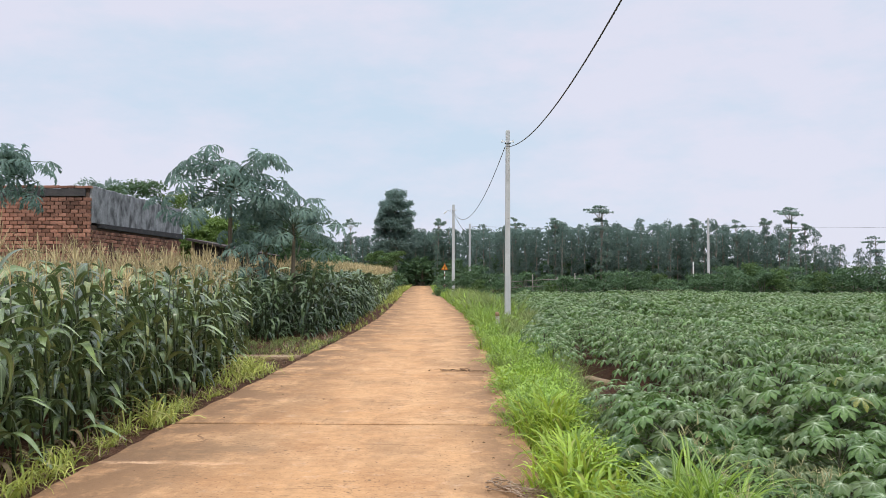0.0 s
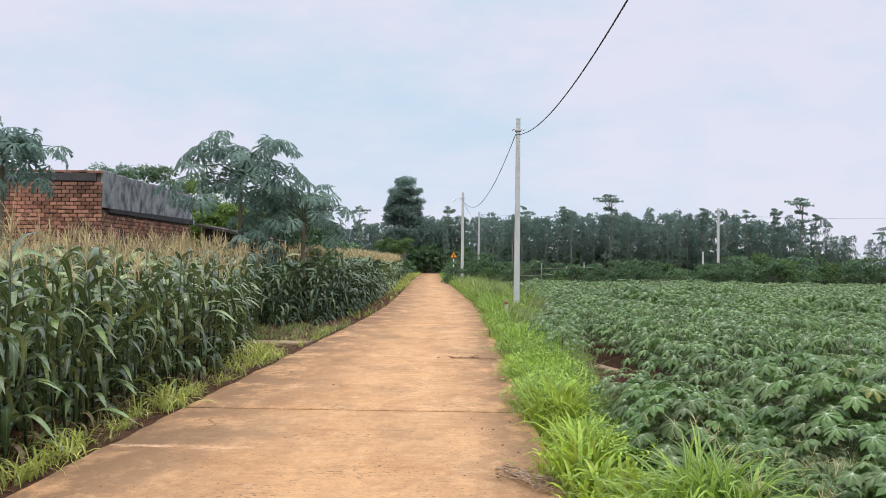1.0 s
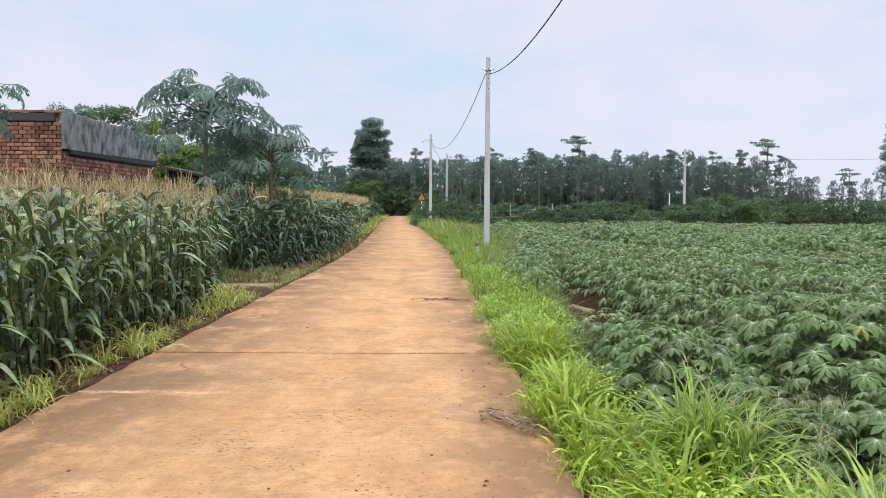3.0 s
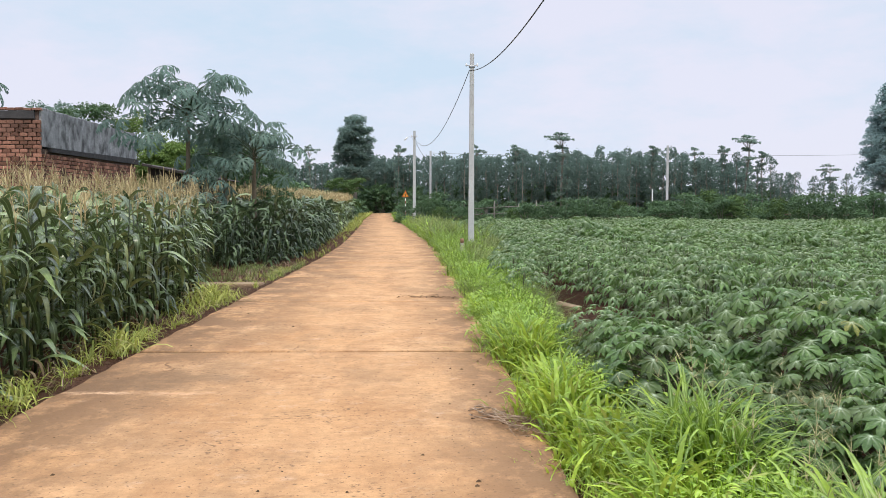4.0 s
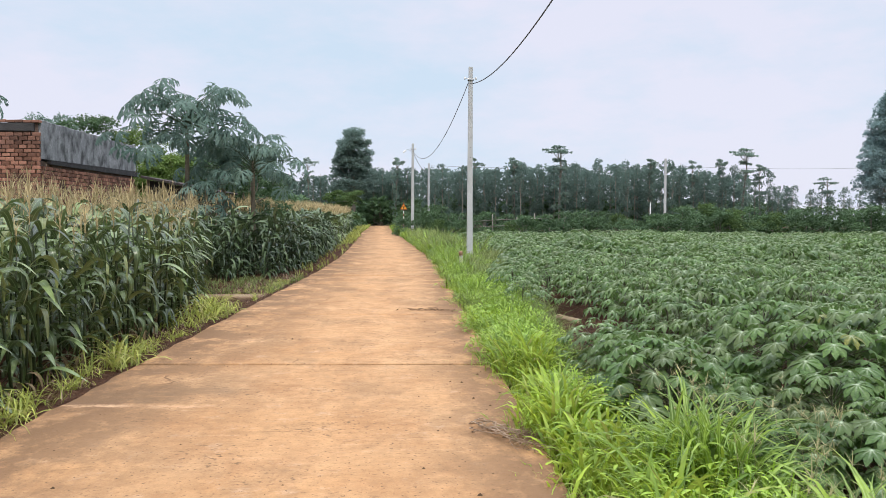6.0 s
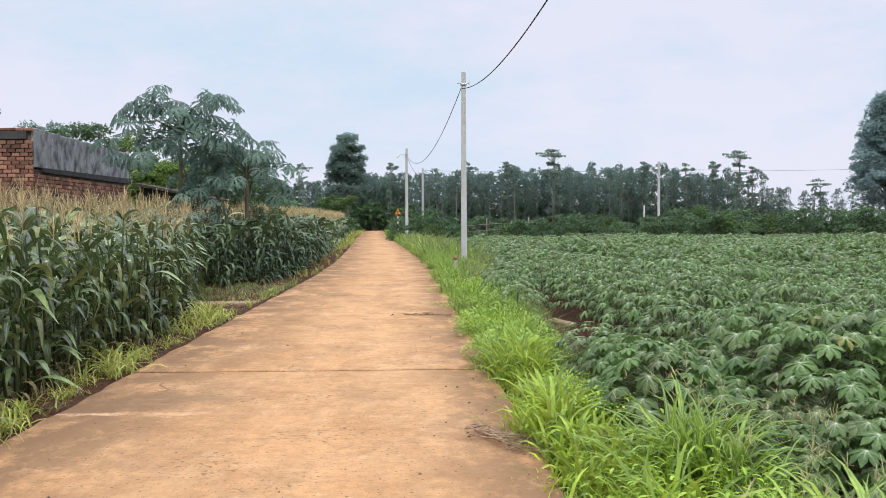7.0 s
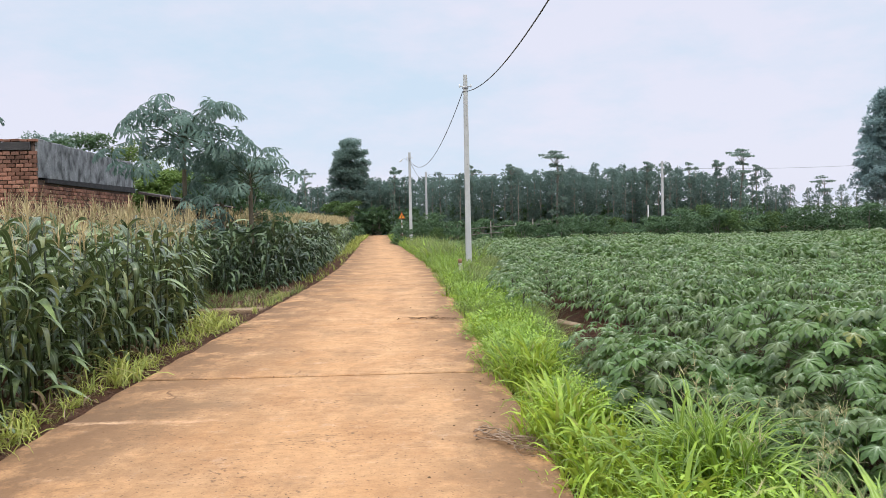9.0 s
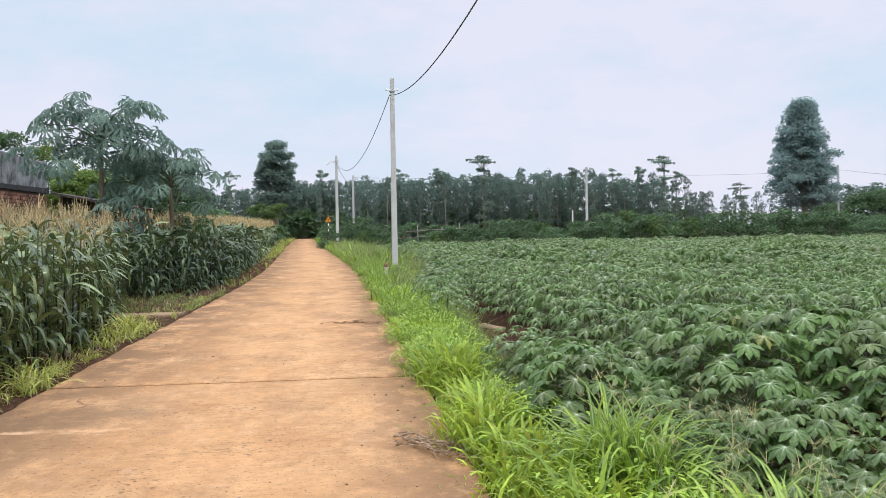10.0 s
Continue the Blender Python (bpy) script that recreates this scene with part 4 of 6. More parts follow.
    for row in range(24):
        y = 24.4 + U(0, 0.3)
        while y < 96:
            front = float(np.interp(y, [25, 32, 50, 83, 100], [-3.45, -3.0, -3.85, -5.2, -6.1]))
            x = front - row * 0.75 + rng.normal(0, 0.06)
            dense = 0.27 if row < 3 else (0.42 if y < 60 else 0.55)
            blocked = (y < 25.4 and x > -4.2) or (x < HX1 + 0.9 and HY0 - 0.4 < y < HY1 + 5) or (x < -6.5 and 35 < y < 40.5)
            if not blocked:
                pts.append((x, y, float(ground_z(x, y)), row))
            y += dense * U(0.8, 1.2)
    pts = np.array(pts)
    nearm = (pts[:, 3] < 3) & (pts[:, 1] < 55)
    shaded_rows = (pts[:, 3] < 4) & (pts[:, 1] < 50)

    def stand(bd, sel, lib, grow):
        s = pts[sel]
        pick = rng.integers(0, 5, len(s))
        for k in range(5):
            t = s[pick == k]
            bd.place(lib[k], mats_at(t[:, :3], None, U(0.92, 1.12, len(t)) * np.interp(t[:, 1], [25, 40, 70], [1.0, 1.06, 1.17]) * (1 + grow * t[:, 3].clip(0, 12)), 0.05))

    # rows without tassels; their leaf colour holds the gloom under the papayas
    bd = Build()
    stand(bd, shaded_rows, corn_arrays(5, True, 1, 0.02, 0), -0.03)
    tagged(new("corn_field", bd.mesh("corn_field", [M_CORN_SHADED, M_CORN_STALK, M_TASSEL])), "corn rows without tassels, shade put into their dark leaf colour", "corn", kind="stuff")
    bd = Build()
    stand(bd, nearm & ~shaded_rows, corn_arrays(4, True, 1, 0.02, 9), 0.036)
    stand(bd, ~nearm & ~shaded_rows, corn_arrays(3, False, 2, 0.030, 7), 0.030)
    tagged(new("corn_field", bd.mesh("corn_field", [M_CORN, M_CORN_STALK, M_TASSEL])), "far field of corn in tassel along the road", "corn", kind="stuff")


# ---------------------------------------------------------------- cassava
def cassava_leaf(bd, c, az, size, tilt, seg=3, mid=True, lobes=7, rnd=None, mi=0):
    k = np.arange(lobes) - (lobes - 1) / 2
    spread = 275 / lobes
    d = k * spread
    ln = size * (1 - 0.42 * (np.abs(k) / (lobes / 2)) ** 2) * U(0.92, 1.06, lobes)
    blades(bd, np.tile(c, (lobes, 1)), az + d, 2 - tilt * np.cos(np.radians(d)), 46 + U(-12, 16, lobes), ln, size * 0.37, seg, "lobe", mid, 0.10, 1.0, rnd=np.full(lobes, U(0, 0.88) if rnd is None else rnd), mi=mi)


def cassava_star(bd, c, az, size, tilt, lobes=5):
    """A far leaf: five flat lobes falling from a common centre."""
    d = (np.arange(lobes) - (lobes - 1) / 2) * 250 / lobes
    flakes(bd, np.tile(c, (lobes, 1)), az + d, -18 - tilt * np.cos(np.radians(d)) + U(-12, 12, lobes), U(-20, 20, lobes), size * U(0.85, 1.1, lobes), np.full(lobes, size * 0.46), rnd=np.full(lobes, U(0, 0.88)), heart=(0.95, 0.35, 0.0, 0.35))


def cassava_spec(n):
    f = np.linspace(0, 1, n)
    az = np.arange(n) * 137.5 + U(-20, 20, n)
    z0 = np.interp(f, [0, 0.3, 1], [0.10, 0.30, 0.62])
    el = np.interp(f, [0, 0.6, 1], [6, 26, 60]) + U(-8, 8, n)
    ln = np.interp(f, [0, 0.7, 1], [0.53, 0.45, 0.20]) * U(0.8, 1.15, n)
    tip = np.stack([np.cos(np.radians(az)) * np.cos(np.radians(el)) * ln, np.sin(np.radians(az)) * np.cos(np.radians(el)) * ln, z0 + np.sin(np.radians(el)) * ln], 1)
    size = np.interp(f, [0, 0.6, 1], [0.165, 0.172, 0.115]) * U(0.8, 1.2, n)
    tilt = np.interp(f, [0, 0.7, 1], [30, 24, 4]) + U(-12, 12, n)
    return z0, az, tip, size, tilt


def cassava_arrays(n, seg, mid, lobes, grow=1.0):
    out = []
    for _ in range(5):
        z0, az, tip, size, tilt = cassava_spec(n)
        bd = Build()
        for i in range(n):
            if seg > 1:
                cassava_leaf(bd, tip[i], az[i], size[i] * grow, tilt[i], seg, mid, lobes)
            else:
                cassava_star(bd, tip[i], az[i], size[i] * grow, tilt[i], lobes)
        if seg > 1:
            blades(bd, np.stack([0 * z0, 0 * z0, z0], 1), az, np.degrees(np.arctan2(tip[:, 2] - z0, np.hypot(tip[:, 0], tip[:, 1]))), 0, np.linalg.norm(tip - np.stack([0 * z0, 0 * z0, z0], 1), axis=1), 0.007, 1, "line", False, 0, mi=1)
        tube(bd, [(0, 0, 0), (0.02, 0.01, 0.3), (0, 0, 0.64)], [0.014, 0.012, 0.008], 4, mi=1, cap=False)
        out.append(bd.arrays())
    return out


def cassava_places():
    """Plants in rows along the road; each row a metre apart."""
    pts = []
    for row in range(62):
        x0 = 4.05 + row * 0.93
        y = 1.6 + U(0, 0.5)
        while y < 63.5:
            x = x0 + rng.normal(0, 0.13)
            if row == 0:
                x += -0.3 if y > 21 else (0.2 if 12.4 < y < 17.0 else 0.0)
            if x < 0.78 * y + 7.5 and not (row == 0 and y < 5.2):
                pts.append((x, y + rng.normal(0, 0.1)))
            y += U(0.6, 0.82) if y < 14 and row < 6 else U(0.72, 0.98)
    y = 3.2
    while y < 9.8:
        pts.append((float(np.interp(y, [3, 5, 7, 9.5, 12.6], [3.75, 3.25, 2.85, 2.85, 3.2])) + U(-0.1, 0.12), y))
        y += U(0.6, 0.85)
    y = 4.6
    while y < 9.9:
        pts.append((float(np.interp(y, [4.6, 6, 9.9], [3.85, 3.5, 3.48])) + U(-0.08, 0.08), y))
        y += U(0.75, 0.95)
    y = 15.6
    while y < 24:
        pts.append((float(np.interp(y, [15.6, 19], [2.85, 3.05])) + U(-0.12, 0.2), y))
        y += U(0.8, 1.1)
    p = np.array([q for q in pts if not (21 < q[1] < 56 and q[0] < np.interp(q[1], [21, 28, 36, 46, 56], [3.2, 4.0, 4.7, 4.2, 3.0]))])
    return np.column_stack([p, ground_z(p[:, 0], p[:, 1])])


def build_cassava():
    pts = cassava_places()
    dist = np.hypot(pts[:, 0] - 1, pts[:, 1])
    order = np.argsort(dist)
    pts, dist = pts[order], dist[order]
    leaves = []
    for k in range(7):
        bd = Build()
        cassava_leaf(bd, (0, 0, 0), 0, 1.0, U(0, 12), 3, True, 7 if k < 6 else 5, rnd=(0.97 if k == 6 else U(0.05, 0.85)))
        leaves.append(bd.mesh("leaf", [M_CASSAVA], True))
    proto = []
    for k in range(4):
        p = thing("cassava_plant", "knee-high cassava plant with drooping seven-lobed leaves", "cassava plant", "cassava plants near the road", at=pose(-34, -40 - k, 0))
        z0, az, tip, size, tilt = cassava_spec(64)
        bd = Build()
        tube(bd, [(0, 0, 0), (0.02, 0.01, 0.3), (0, 0, 0.64)], [0.016, 0.013, 0.008], 6)
        for i in range(len(z0)):
            tube(bd, [(0, 0, z0[i]), tip[i] * np.array([0.5, 0.5, 1]) + np.array([0, 0, 0.5 * (z0[i] - tip[i][2]) + 0.02]), tip[i]], 0.0035, 4, cap=False)
        part("stem", bd, M_CASSAVA_STEM, p)
        for i in range(len(z0)):
            j = 6 if (i % 23 == 5 and k % 2) else int(U(0, 6))
            lf = part("leaf", leaves[j], None, p)
            lf.matrix_basis = pose(*tip[i], U(-14, 14), tilt[i] - 6 + U(-6, 6), az[i]) @ Matrix.Scale(size[i], 4)
        proto.append(p)
    simple = []
    for arr in cassava_arrays(36, 2, True, 6, 1.08):
        p = thing("cassava_plant", "knee-high cassava plant with drooping seven-lobed leaves", "cassava plant", "cassava plants in the field", at=pose(-36, -40, 0))
        bd = Build()
        bd.place(arr, np.eye(4)[None], 0)
        part("foliage", bd, [M_CASSAVA, M_CASSAVA_STEM], p)
        simple.append(p)
    n_detail, n_simple = 56, 300
    first = {}
    rest = []
    for i, (x, y, z) in enumerate(pts):
        m = pose(x, y, z - 0.01, U(-6, 6), U(-6, 6), U(0, 360)) @ Matrix.Scale(((0.90 + 0.26 * float(clump(x, y, 1.6))) * U(0.9, 1.12)) * (0.85 if x < 3.6 else 1.0) * float(np.interp(math.hypot(x - 1, y), [5, 13], [0.86, 1.0])), 4)
        if i >= n_simple:
            rest.append(m)
            continue
        lib = proto if i < n_detail else simple
        k = int(U(0, len(lib)))
        key = (i < n_detail, k)
        if key not in first:
            first[key] = True
            lib[k].matrix_basis = m
        else:
            copy_thing(lib[k], m).matrix_basis = m
    rest = np.array([np.array(m) for m in rest])
    rest[:, 2, :3] *= (0.78 + 0.55 * clump(rest[:, 0, 3], rest[:, 1, 3], 2.3))[:, None]
    d = np.hypot(rest[:, 0, 3] - 1, rest[:, 1, 3])
    rest[:, :3, :3] *= np.interp(d, [20, 36, 60], [1.0, 0.94, 0.84])[:, None, None]
    bd = Build()
    for sel, lib in ((d < 20, cassava_arrays(28, 2, True, 6, 1.15)), ((d >= 20) & (d < 36), cassava_arrays(38, 1, False, 5, 1.12)), (d >= 36, cassava_arrays(24, 1, False, 4, 1.3))):
        s = rest[sel]
        pick = rng.integers(0, 5, len(s))
        for k in range(5):
            if (pick == k).any():
                t = s[pick == k]
                bd.place(lib[k], t, 0.30 * (2 * clump(t[:, 0, 3], t[:, 1, 3], 1.3) - 1) + U(-0.3, 0.3, len(t)))
    tagged(new("cassava_field", bd.mesh("cassava_field", [M_CASSAVA, M_CASSAVA_STEM])), "wide field of green cassava plants in rows", "cassava", kind="stuff")


# ---------------------------------------------------------------- grass and weeds
def grass_patch(name, label, mat, pts, h_lo, h_hi, width, seg=3, n_per=7, kind="stuff", spread=0.06, mid=False, bend=(50, 120), rise_el=(58, 88), power=1.6):
    pts = np.asarray(pts)
    pts = pts[~((pts[:, 1] > 25.7) & (pts[:, 1] < 29.7) & (pts[:, 0] > 2.3) & (pts[:, 0] < 2.75))]
    tall = np.repeat(0.55 + 0.9 * clump(pts[:, 0], 0.6 * pts[:, 1], 0.42), n_per)
    base = np.repeat(pts, n_per, 0)
    base[:, :2] += rng.normal(0, spread, (len(base), 2))
    n = len(base)
    bd = Build()
    blades(bd, base, U(0, 360, n), U(*rise_el, n), U(*bend, n), U(h_lo, h_hi, n) * tall, width * U(0.7, 1.2, n), seg, "grass", mid, 0.12, power, U(-30, 30, n))
    return tagged(new(name, bd.mesh(name, [mat])), label, "grass", kind=kind)


def strip_points(n, y0, y1, x0f, x1f, power=1.0):
    y = y0 + (y1 - y0) * U(0, 1, n) ** power
    a, b = x0f(y), x1f(y)
    x = a + (b - a) * U(0, 1, n)
    return np.column_stack([x, y, ground_z(x, y)])


def build_grass():
    edge = lambda y: road_r(y) + 0.06 + 0.1 * np.sin(y * 1.7) + 0.06 * np.sin(y * 4.1)
    outer = lambda y: np.interp(y, [0, 4, 5, 6, 7, 9, 12, 15.2, 17, 20, 28, 36, 46, 60, 90], [3.5, 3.1, 2.8, 2.55, 2.45, 2.47, 2.65, 2.95, 3.1, 3.1, 3.7, 4.3, 3.9, 2.6, 1.2])
    grass_patch("verge_grass", "bright green grass on the road verge beside the cassava", M_GRASS, strip_points(620, 1.4, 10, edge, outer), 0.16, 0.42, 0.022, 4, 5)
    pts = strip_points(1900, 9, 26, edge, outer)
    tone = np.sin(pts[:, 0] * 4.1 + 1.3 * pts[:, 1]) + np.sin(pts[:, 1] * 0.9 + 2.0) + rng.normal(0, 0.6, len(pts)) - 0.35 - 0.05 * (pts[:, 1] - 9)
    grass_patch("verge_grass", "bright green grass thinning along the road edge", M_GRASS, pts[tone > 0.2], 0.16, 0.44, 0.024, 3, 6)
    grass_patch("verge_grass", "mid-green grass in patches on the verge", M_GRASS_LUSH, pts[(tone <= 0.2) & (tone > -0.9)], 0.2, 0.55, 0.026, 4, 5)
    grass_patch("verge_grass", "dull low grass in patches on the verge", M_GRASS_DULL, pts[tone <= -0.9], 0.12, 0.36, 0.022, 3, 6)
    grass_patch("verge_grass", "low mat of grass spilling over the slab edge", M_GRASS, strip_points(1100, 1.5, 22, lambda y: edge(y) - 0.16, lambda y: edge(y) + 0.25), 0.08, 0.22, 0.010, 3, 6)
    grass_patch("verge_grass", "tall dull grass round the pole and along the far verge", M_GRASS_DULL, strip_points(800, 22, 40, lambda y: edge(y) + 0.35, lambda y: outer(y) + 0.25), 0.3, 0.62, 0.026, 3, 6)
    grass_patch("verge_grass", "tall grass between the road and the pole", M_GRASS_LUSH, strip_points(420, 24, 42, lambda y: edge(y) + 0.1, lambda y: edge(y) + 0.75), 0.45, 0.85, 0.024, 4, 6, bend=(30, 110))
    grass_patch("verge_grass", "tall rank grass on the verge past the pole", M_GRASS_DULL, strip_points(700, 39, 70, lambda y: edge(y) + 0.2, outer), 0.5, 1.15, 0.045, 4, 6, bend=(30, 100))
    grass_patch("verge_grass", "tall green grass among the rank grass past the pole", M_GRASS_LUSH, strip_points(330, 38, 72, lambda y: edge(y) + 0.1, lambda y: outer(y) - 0.2), 0.5, 1.1, 0.04, 4, 6, bend=(30, 110))
    grass_patch("verge_grass", "green grass along the far road edge", M_GRASS_LUSH, strip_points(800, 24, 66, lambda y: edge(y) - 0.05, lambda y: edge(y) + 0.8), 0.2, 0.55, 0.032, 3, 6)
    grass_patch("verge_grass", "dull grass between the cassava and the verge", M_GRASS_DULL, strip_points(700, 4, 22, lambda y: outer(y) - 0.25, lambda y: outer(y) + 0.3), 0.2, 0.5, 0.012, 3, 6)
    # coarse arching tufts close by
    for mat, cnt, lo, hi, lab in ((M_GRASS, 210, 0.4, 0.8, "coarse bright green arching grass on the near verge"), (M_GRASS_LUSH, 190, 0.4, 0.85, "coarse mid-green arching grass beside the cassava")):
        side = 0.0 if mat is M_GRASS else 0.5
        grass_patch("coarse_grass", lab, mat, strip_points(cnt, 2.0, 10.5 if mat is M_GRASS else 5.6, lambda y: edge(y) + 0.15 + side * (outer(y) - edge(y)), lambda y: outer(y) - 0.25 * (1 - side)), 0.78 * lo, 0.8 * hi, 0.033, 7, 10, spread=0.06, mid=True, bend=(60, 165), rise_el=(64, 90), power=2.2)
    gap = strip_points(170, 20, 25, lambda y: road_l(y) - 3.2, lambda y: road_l(y) - 0.1)
    grass_patch("verge_grass", "weedy dull grass on the path between the corn patches", M_GRASS_DULL, gap, 0.1, 0.3, 0.014, 3, 8, spread=0.06)
    # seed heads above the near grass
    pts = strip_points(150, 3.0, 6.2, lambda y: 2.6 + 0 * y, lambda y: 3.75 - 0.1 * (y - 3))
    bd = Build()
    n = len(pts)
    tip = blades(bd, pts, U(0, 360, n), U(65, 88, n), U(15, 50, n), U(0.5, 0.8, n), 0.004, 4, "line", False, 0)
    for i in range(n):
        blades(bd, np.tile(tip[i], (6, 1)), U(0, 360, 6), U(0, 70, 6), U(0, 40, 6), U(0.05, 0.12, 6), 0.005, 2, "line", False, 0, rnd=U(0, 1, 6))
    tagged(new("seed_grass", bd.mesh("seed_grass", [M_SEED])), "dry grass seed heads at the edge of the cassava", "grass", kind="stuff")
    # left verge: yellowish tufts on bare soil
    tuft_meshes = []
    for k in range(4):
        bd = Build()
        n = 46
        base = np.column_stack([rng.normal(0, 0.09, n), rng.normal(0, 0.09, n), np.zeros(n)])
        blades(bd, base, U(0, 360, n), U(36, 84, n), U(80, 150, n), U(0.25, 0.62, n), U(0.012, 0.023, n), 6, "grass", True, 0.12, 1.5, U(-20, 20, n))
        tuft_meshes.append(bd.mesh("tuft", [M_GRASS_YELLOW]))
    for x, y, s in ((-2.48, 7.7, 0.9), (-2.62, 8.3, 0.75), (-2.5, 9.1, 0.5), (-2.42, 10.35, 1.25), (-2.62, 10.9, 1.0), (-2.5, 11.6, 0.6), (-2.45, 13.0, 0.55), (-2.55, 15.2, 1.25), (-2.75, 15.9, 1.3), (-2.45, 16.2, 1.0), (-2.95, 17.2, 1.1), (-2.6, 14.4, 0.6), (-2.4, 6.9, 0.8), (-2.7, 6.3, 0.9), (-2.4, 20.9, 0.6), (-2.5, 22.6, 0.7), (-2.7, 9.9, 0.7), (-2.75, 12.2, 0.5), (-3.1, 14.8, 0.9)):
        t = thing("grass_tuft", "yellow-green grass tuft on bare red soil beside the slab edge", "grass", "tufts along the left verge", at=pose(x, y, float(ground_z(x, y)) - 0.01, 0, 0, U(0, 360)) @ Matrix.Scale(1.12 * s, 4))
        tagged(part("foliage", tuft_meshes[int(U(0, 4))], None, t), kind="stuff")
    left = lambda y: road_l(y) - 0.05
    grass_patch("verge_grass", "sparse yellowish grass on the soil edge by the corn", M_GRASS_YELLOW, strip_points(120, 5, 25, lambda y: left(y) - 0.9, lambda y: left(y) - 0.08), 0.08, 0.26, 0.013, 4, 6, spread=0.04)
    grass_patch("verge_grass", "dry brown grass litter under the corn", M_TWIG, strip_points(300, 5, 27, lambda y: left(y) - 1.2, lambda y: left(y) - 0.12), 0.06, 0.2, 0.012, 3, 5)
    litter = np.concatenate([strip_points(1300, 5, 34, lambda y: left(y) - 1.2, lambda y: left(y) - 0.03), strip_points(260, 18.5, 25, lambda y: left(y) - 4.0, left)])
    litter[:, 2] += 0.012
    bd = Build()
    n = len(litter)
    blades(bd, litter, U(0, 360, n), U(-5, 25, n), U(0, 40, n), U(0.08, 0.3, n), U(0.015, 0.04, n), 3, "leaf", False, 0.1)
    tagged(new("leaf_litter", bd.mesh("leaf_litter", [M_DEADLEAF])), "dry brown corn leaves littering the soil edge", "leaf litter", kind="stuff")
    grass_patch("verge_grass", "yellow-green grass between the far corn and the road", M_GRASS_YELLOW, strip_points(85, 26, 62, lambda y: left(y) - np.interp(y, [26, 40, 80], [0.7, 1.2, 1.6]), left), 0.12, 0.36, 0.022, 3, 5)
    grass_patch("verge_grass", "pale yellow-green grass where the road nears the wood", M_GRASS_YELLOW, strip_points(500, 60, 124, lambda y: left(y) - 2.0, left), 0.25, 0.6, 0.045, 3, 5)
    grass_patch("verge_grass", "grass on the far right verge below the bushes", M_GRASS_LUSH, strip_points(500, 60, 122, lambda y: road_r(y), lambda y: road_r(y) + 1.6), 0.25, 0.7, 0.045, 3, 5)
    # leafy weeds by the road edge
    lib = []
    for k in range(9):
        n = 96
        hz = U(0.08, 0.36, n)
        rr = U(0.02, 0.30, n) * (0.6 + 0.8 * np.sin(np.pi * hz / 0.4))
        a = U(0, 360, n)
        c = np.column_stack([np.cos(np.radians(a)) * rr, np.sin(np.radians(a)) * rr, hz])
        bd = Build()
        blades(bd, c, a + U(-40, 40, n), U(-5, 40, n), U(20, 70, n), U(0.035, 0.068, n), U(0.013, 0.024, n), 3, "leaf", True, 0.1)
        st = Build()
        for j in range(0, n, 3):
            tube(st, [(0.7 * c[j][0], 0.7 * c[j][1], 0), c[j]], 0.003, 4, cap=False)
        lib.append((bd.mesh("foliage", [M_WEED]), st.mesh("stem", [M_WEED])))
    for k in range(150):
        y = 3.0 + 22.0 * (k / 150) ** 1.7 + U(-0.25, 0.25)
        reach = 0.5
        x = float(edge(y)) + 0.2 + reach * U(0, 1) ** 1.5
        if clump(x, y, 0.9) < 0.42 or (y > 9 and U(0, 1) < 0.55):
            continue
        w = thing("weed", "small bright yellow-green leafy weed in the verge grass", "weed", "leafy weeds on the verge", at=pose(x, y, float(ground_z(x, y)) - 0.01, 0, 0, U(0, 360)) @ Matrix.Scale(U(0.85, 1.35), 4))
        fo, st = lib[int(U(0, 9))]
        tagged(part("foliage", fo, None, w), kind="stuff")
        tagged(part("stem", st, None, w), kind="stuff")
    # low mounds of creeping broad-leaved weed that bulge over the slab edge farther on
    lib = []
    for k in range(6):
        n = 210
        a, q = U(0, TAU, n), np.sqrt(U(0, 1, n))
        rr = q * (0.42 + 0.12 * np.sin(3 * a + k) + 0.07 * np.sin(5 * a + 2 * k))
        hz = 0.05 + 0.30 * np.sqrt(1 - 0.9 * q ** 2) * U(0.75, 1.1, n)
        c = np.column_stack([np.cos(a) * rr, np.sin(a) * rr, hz])
        bd, st = Build(), Build()
        blades(bd, c, np.degrees(a) + U(-70, 70, n), U(-15, 45, n), U(20, 70, n), U(0.04, 0.075, n), U(0.02, 0.035, n), 3, "leaf", True, 0.1)
        for j in range(0, n, 6):
            tube(st, [(0.6 * c[j][0], 0.6 * c[j][1], 0), c[j]], 0.004, 4, cap=False)
        lib.append((bd.mesh("foliage", [M_WEED_MID]), st.mesh("stem", [M_WEED_MID])))
    for k in range(80):
        y = 10.2 + 25.0 * (k / 80) ** 1.2 + U(-0.3, 0.3)
        x = float(edge(y)) + 0.12 + (float(outer(y)) - float(edge(y)) - 0.25) * U(0, 1) ** 1.4
        if clump(x, y, 0.7) < 0.47 or (25.5 < y < 30 and 2.1 < x < 2.95):
            continue
        w = thing("weed", "mound of creeping mid-green broad-leaved weed in the verge", "weed", "creeping weeds on the verge", at=pose(x, y, float(ground_z(x, y)) - 0.02, 0, 0, U(0, 360)) @ Matrix.Diagonal((U(0.6, 1.0), U(0.8, 1.3), U(0.8, 1.5), 1)))
        fo, st = lib[int(U(0, 6))]
        tagged(part("foliage", fo, None, w), kind="stuff")
        tagged(part("stem", st, None, w), kind="stuff")


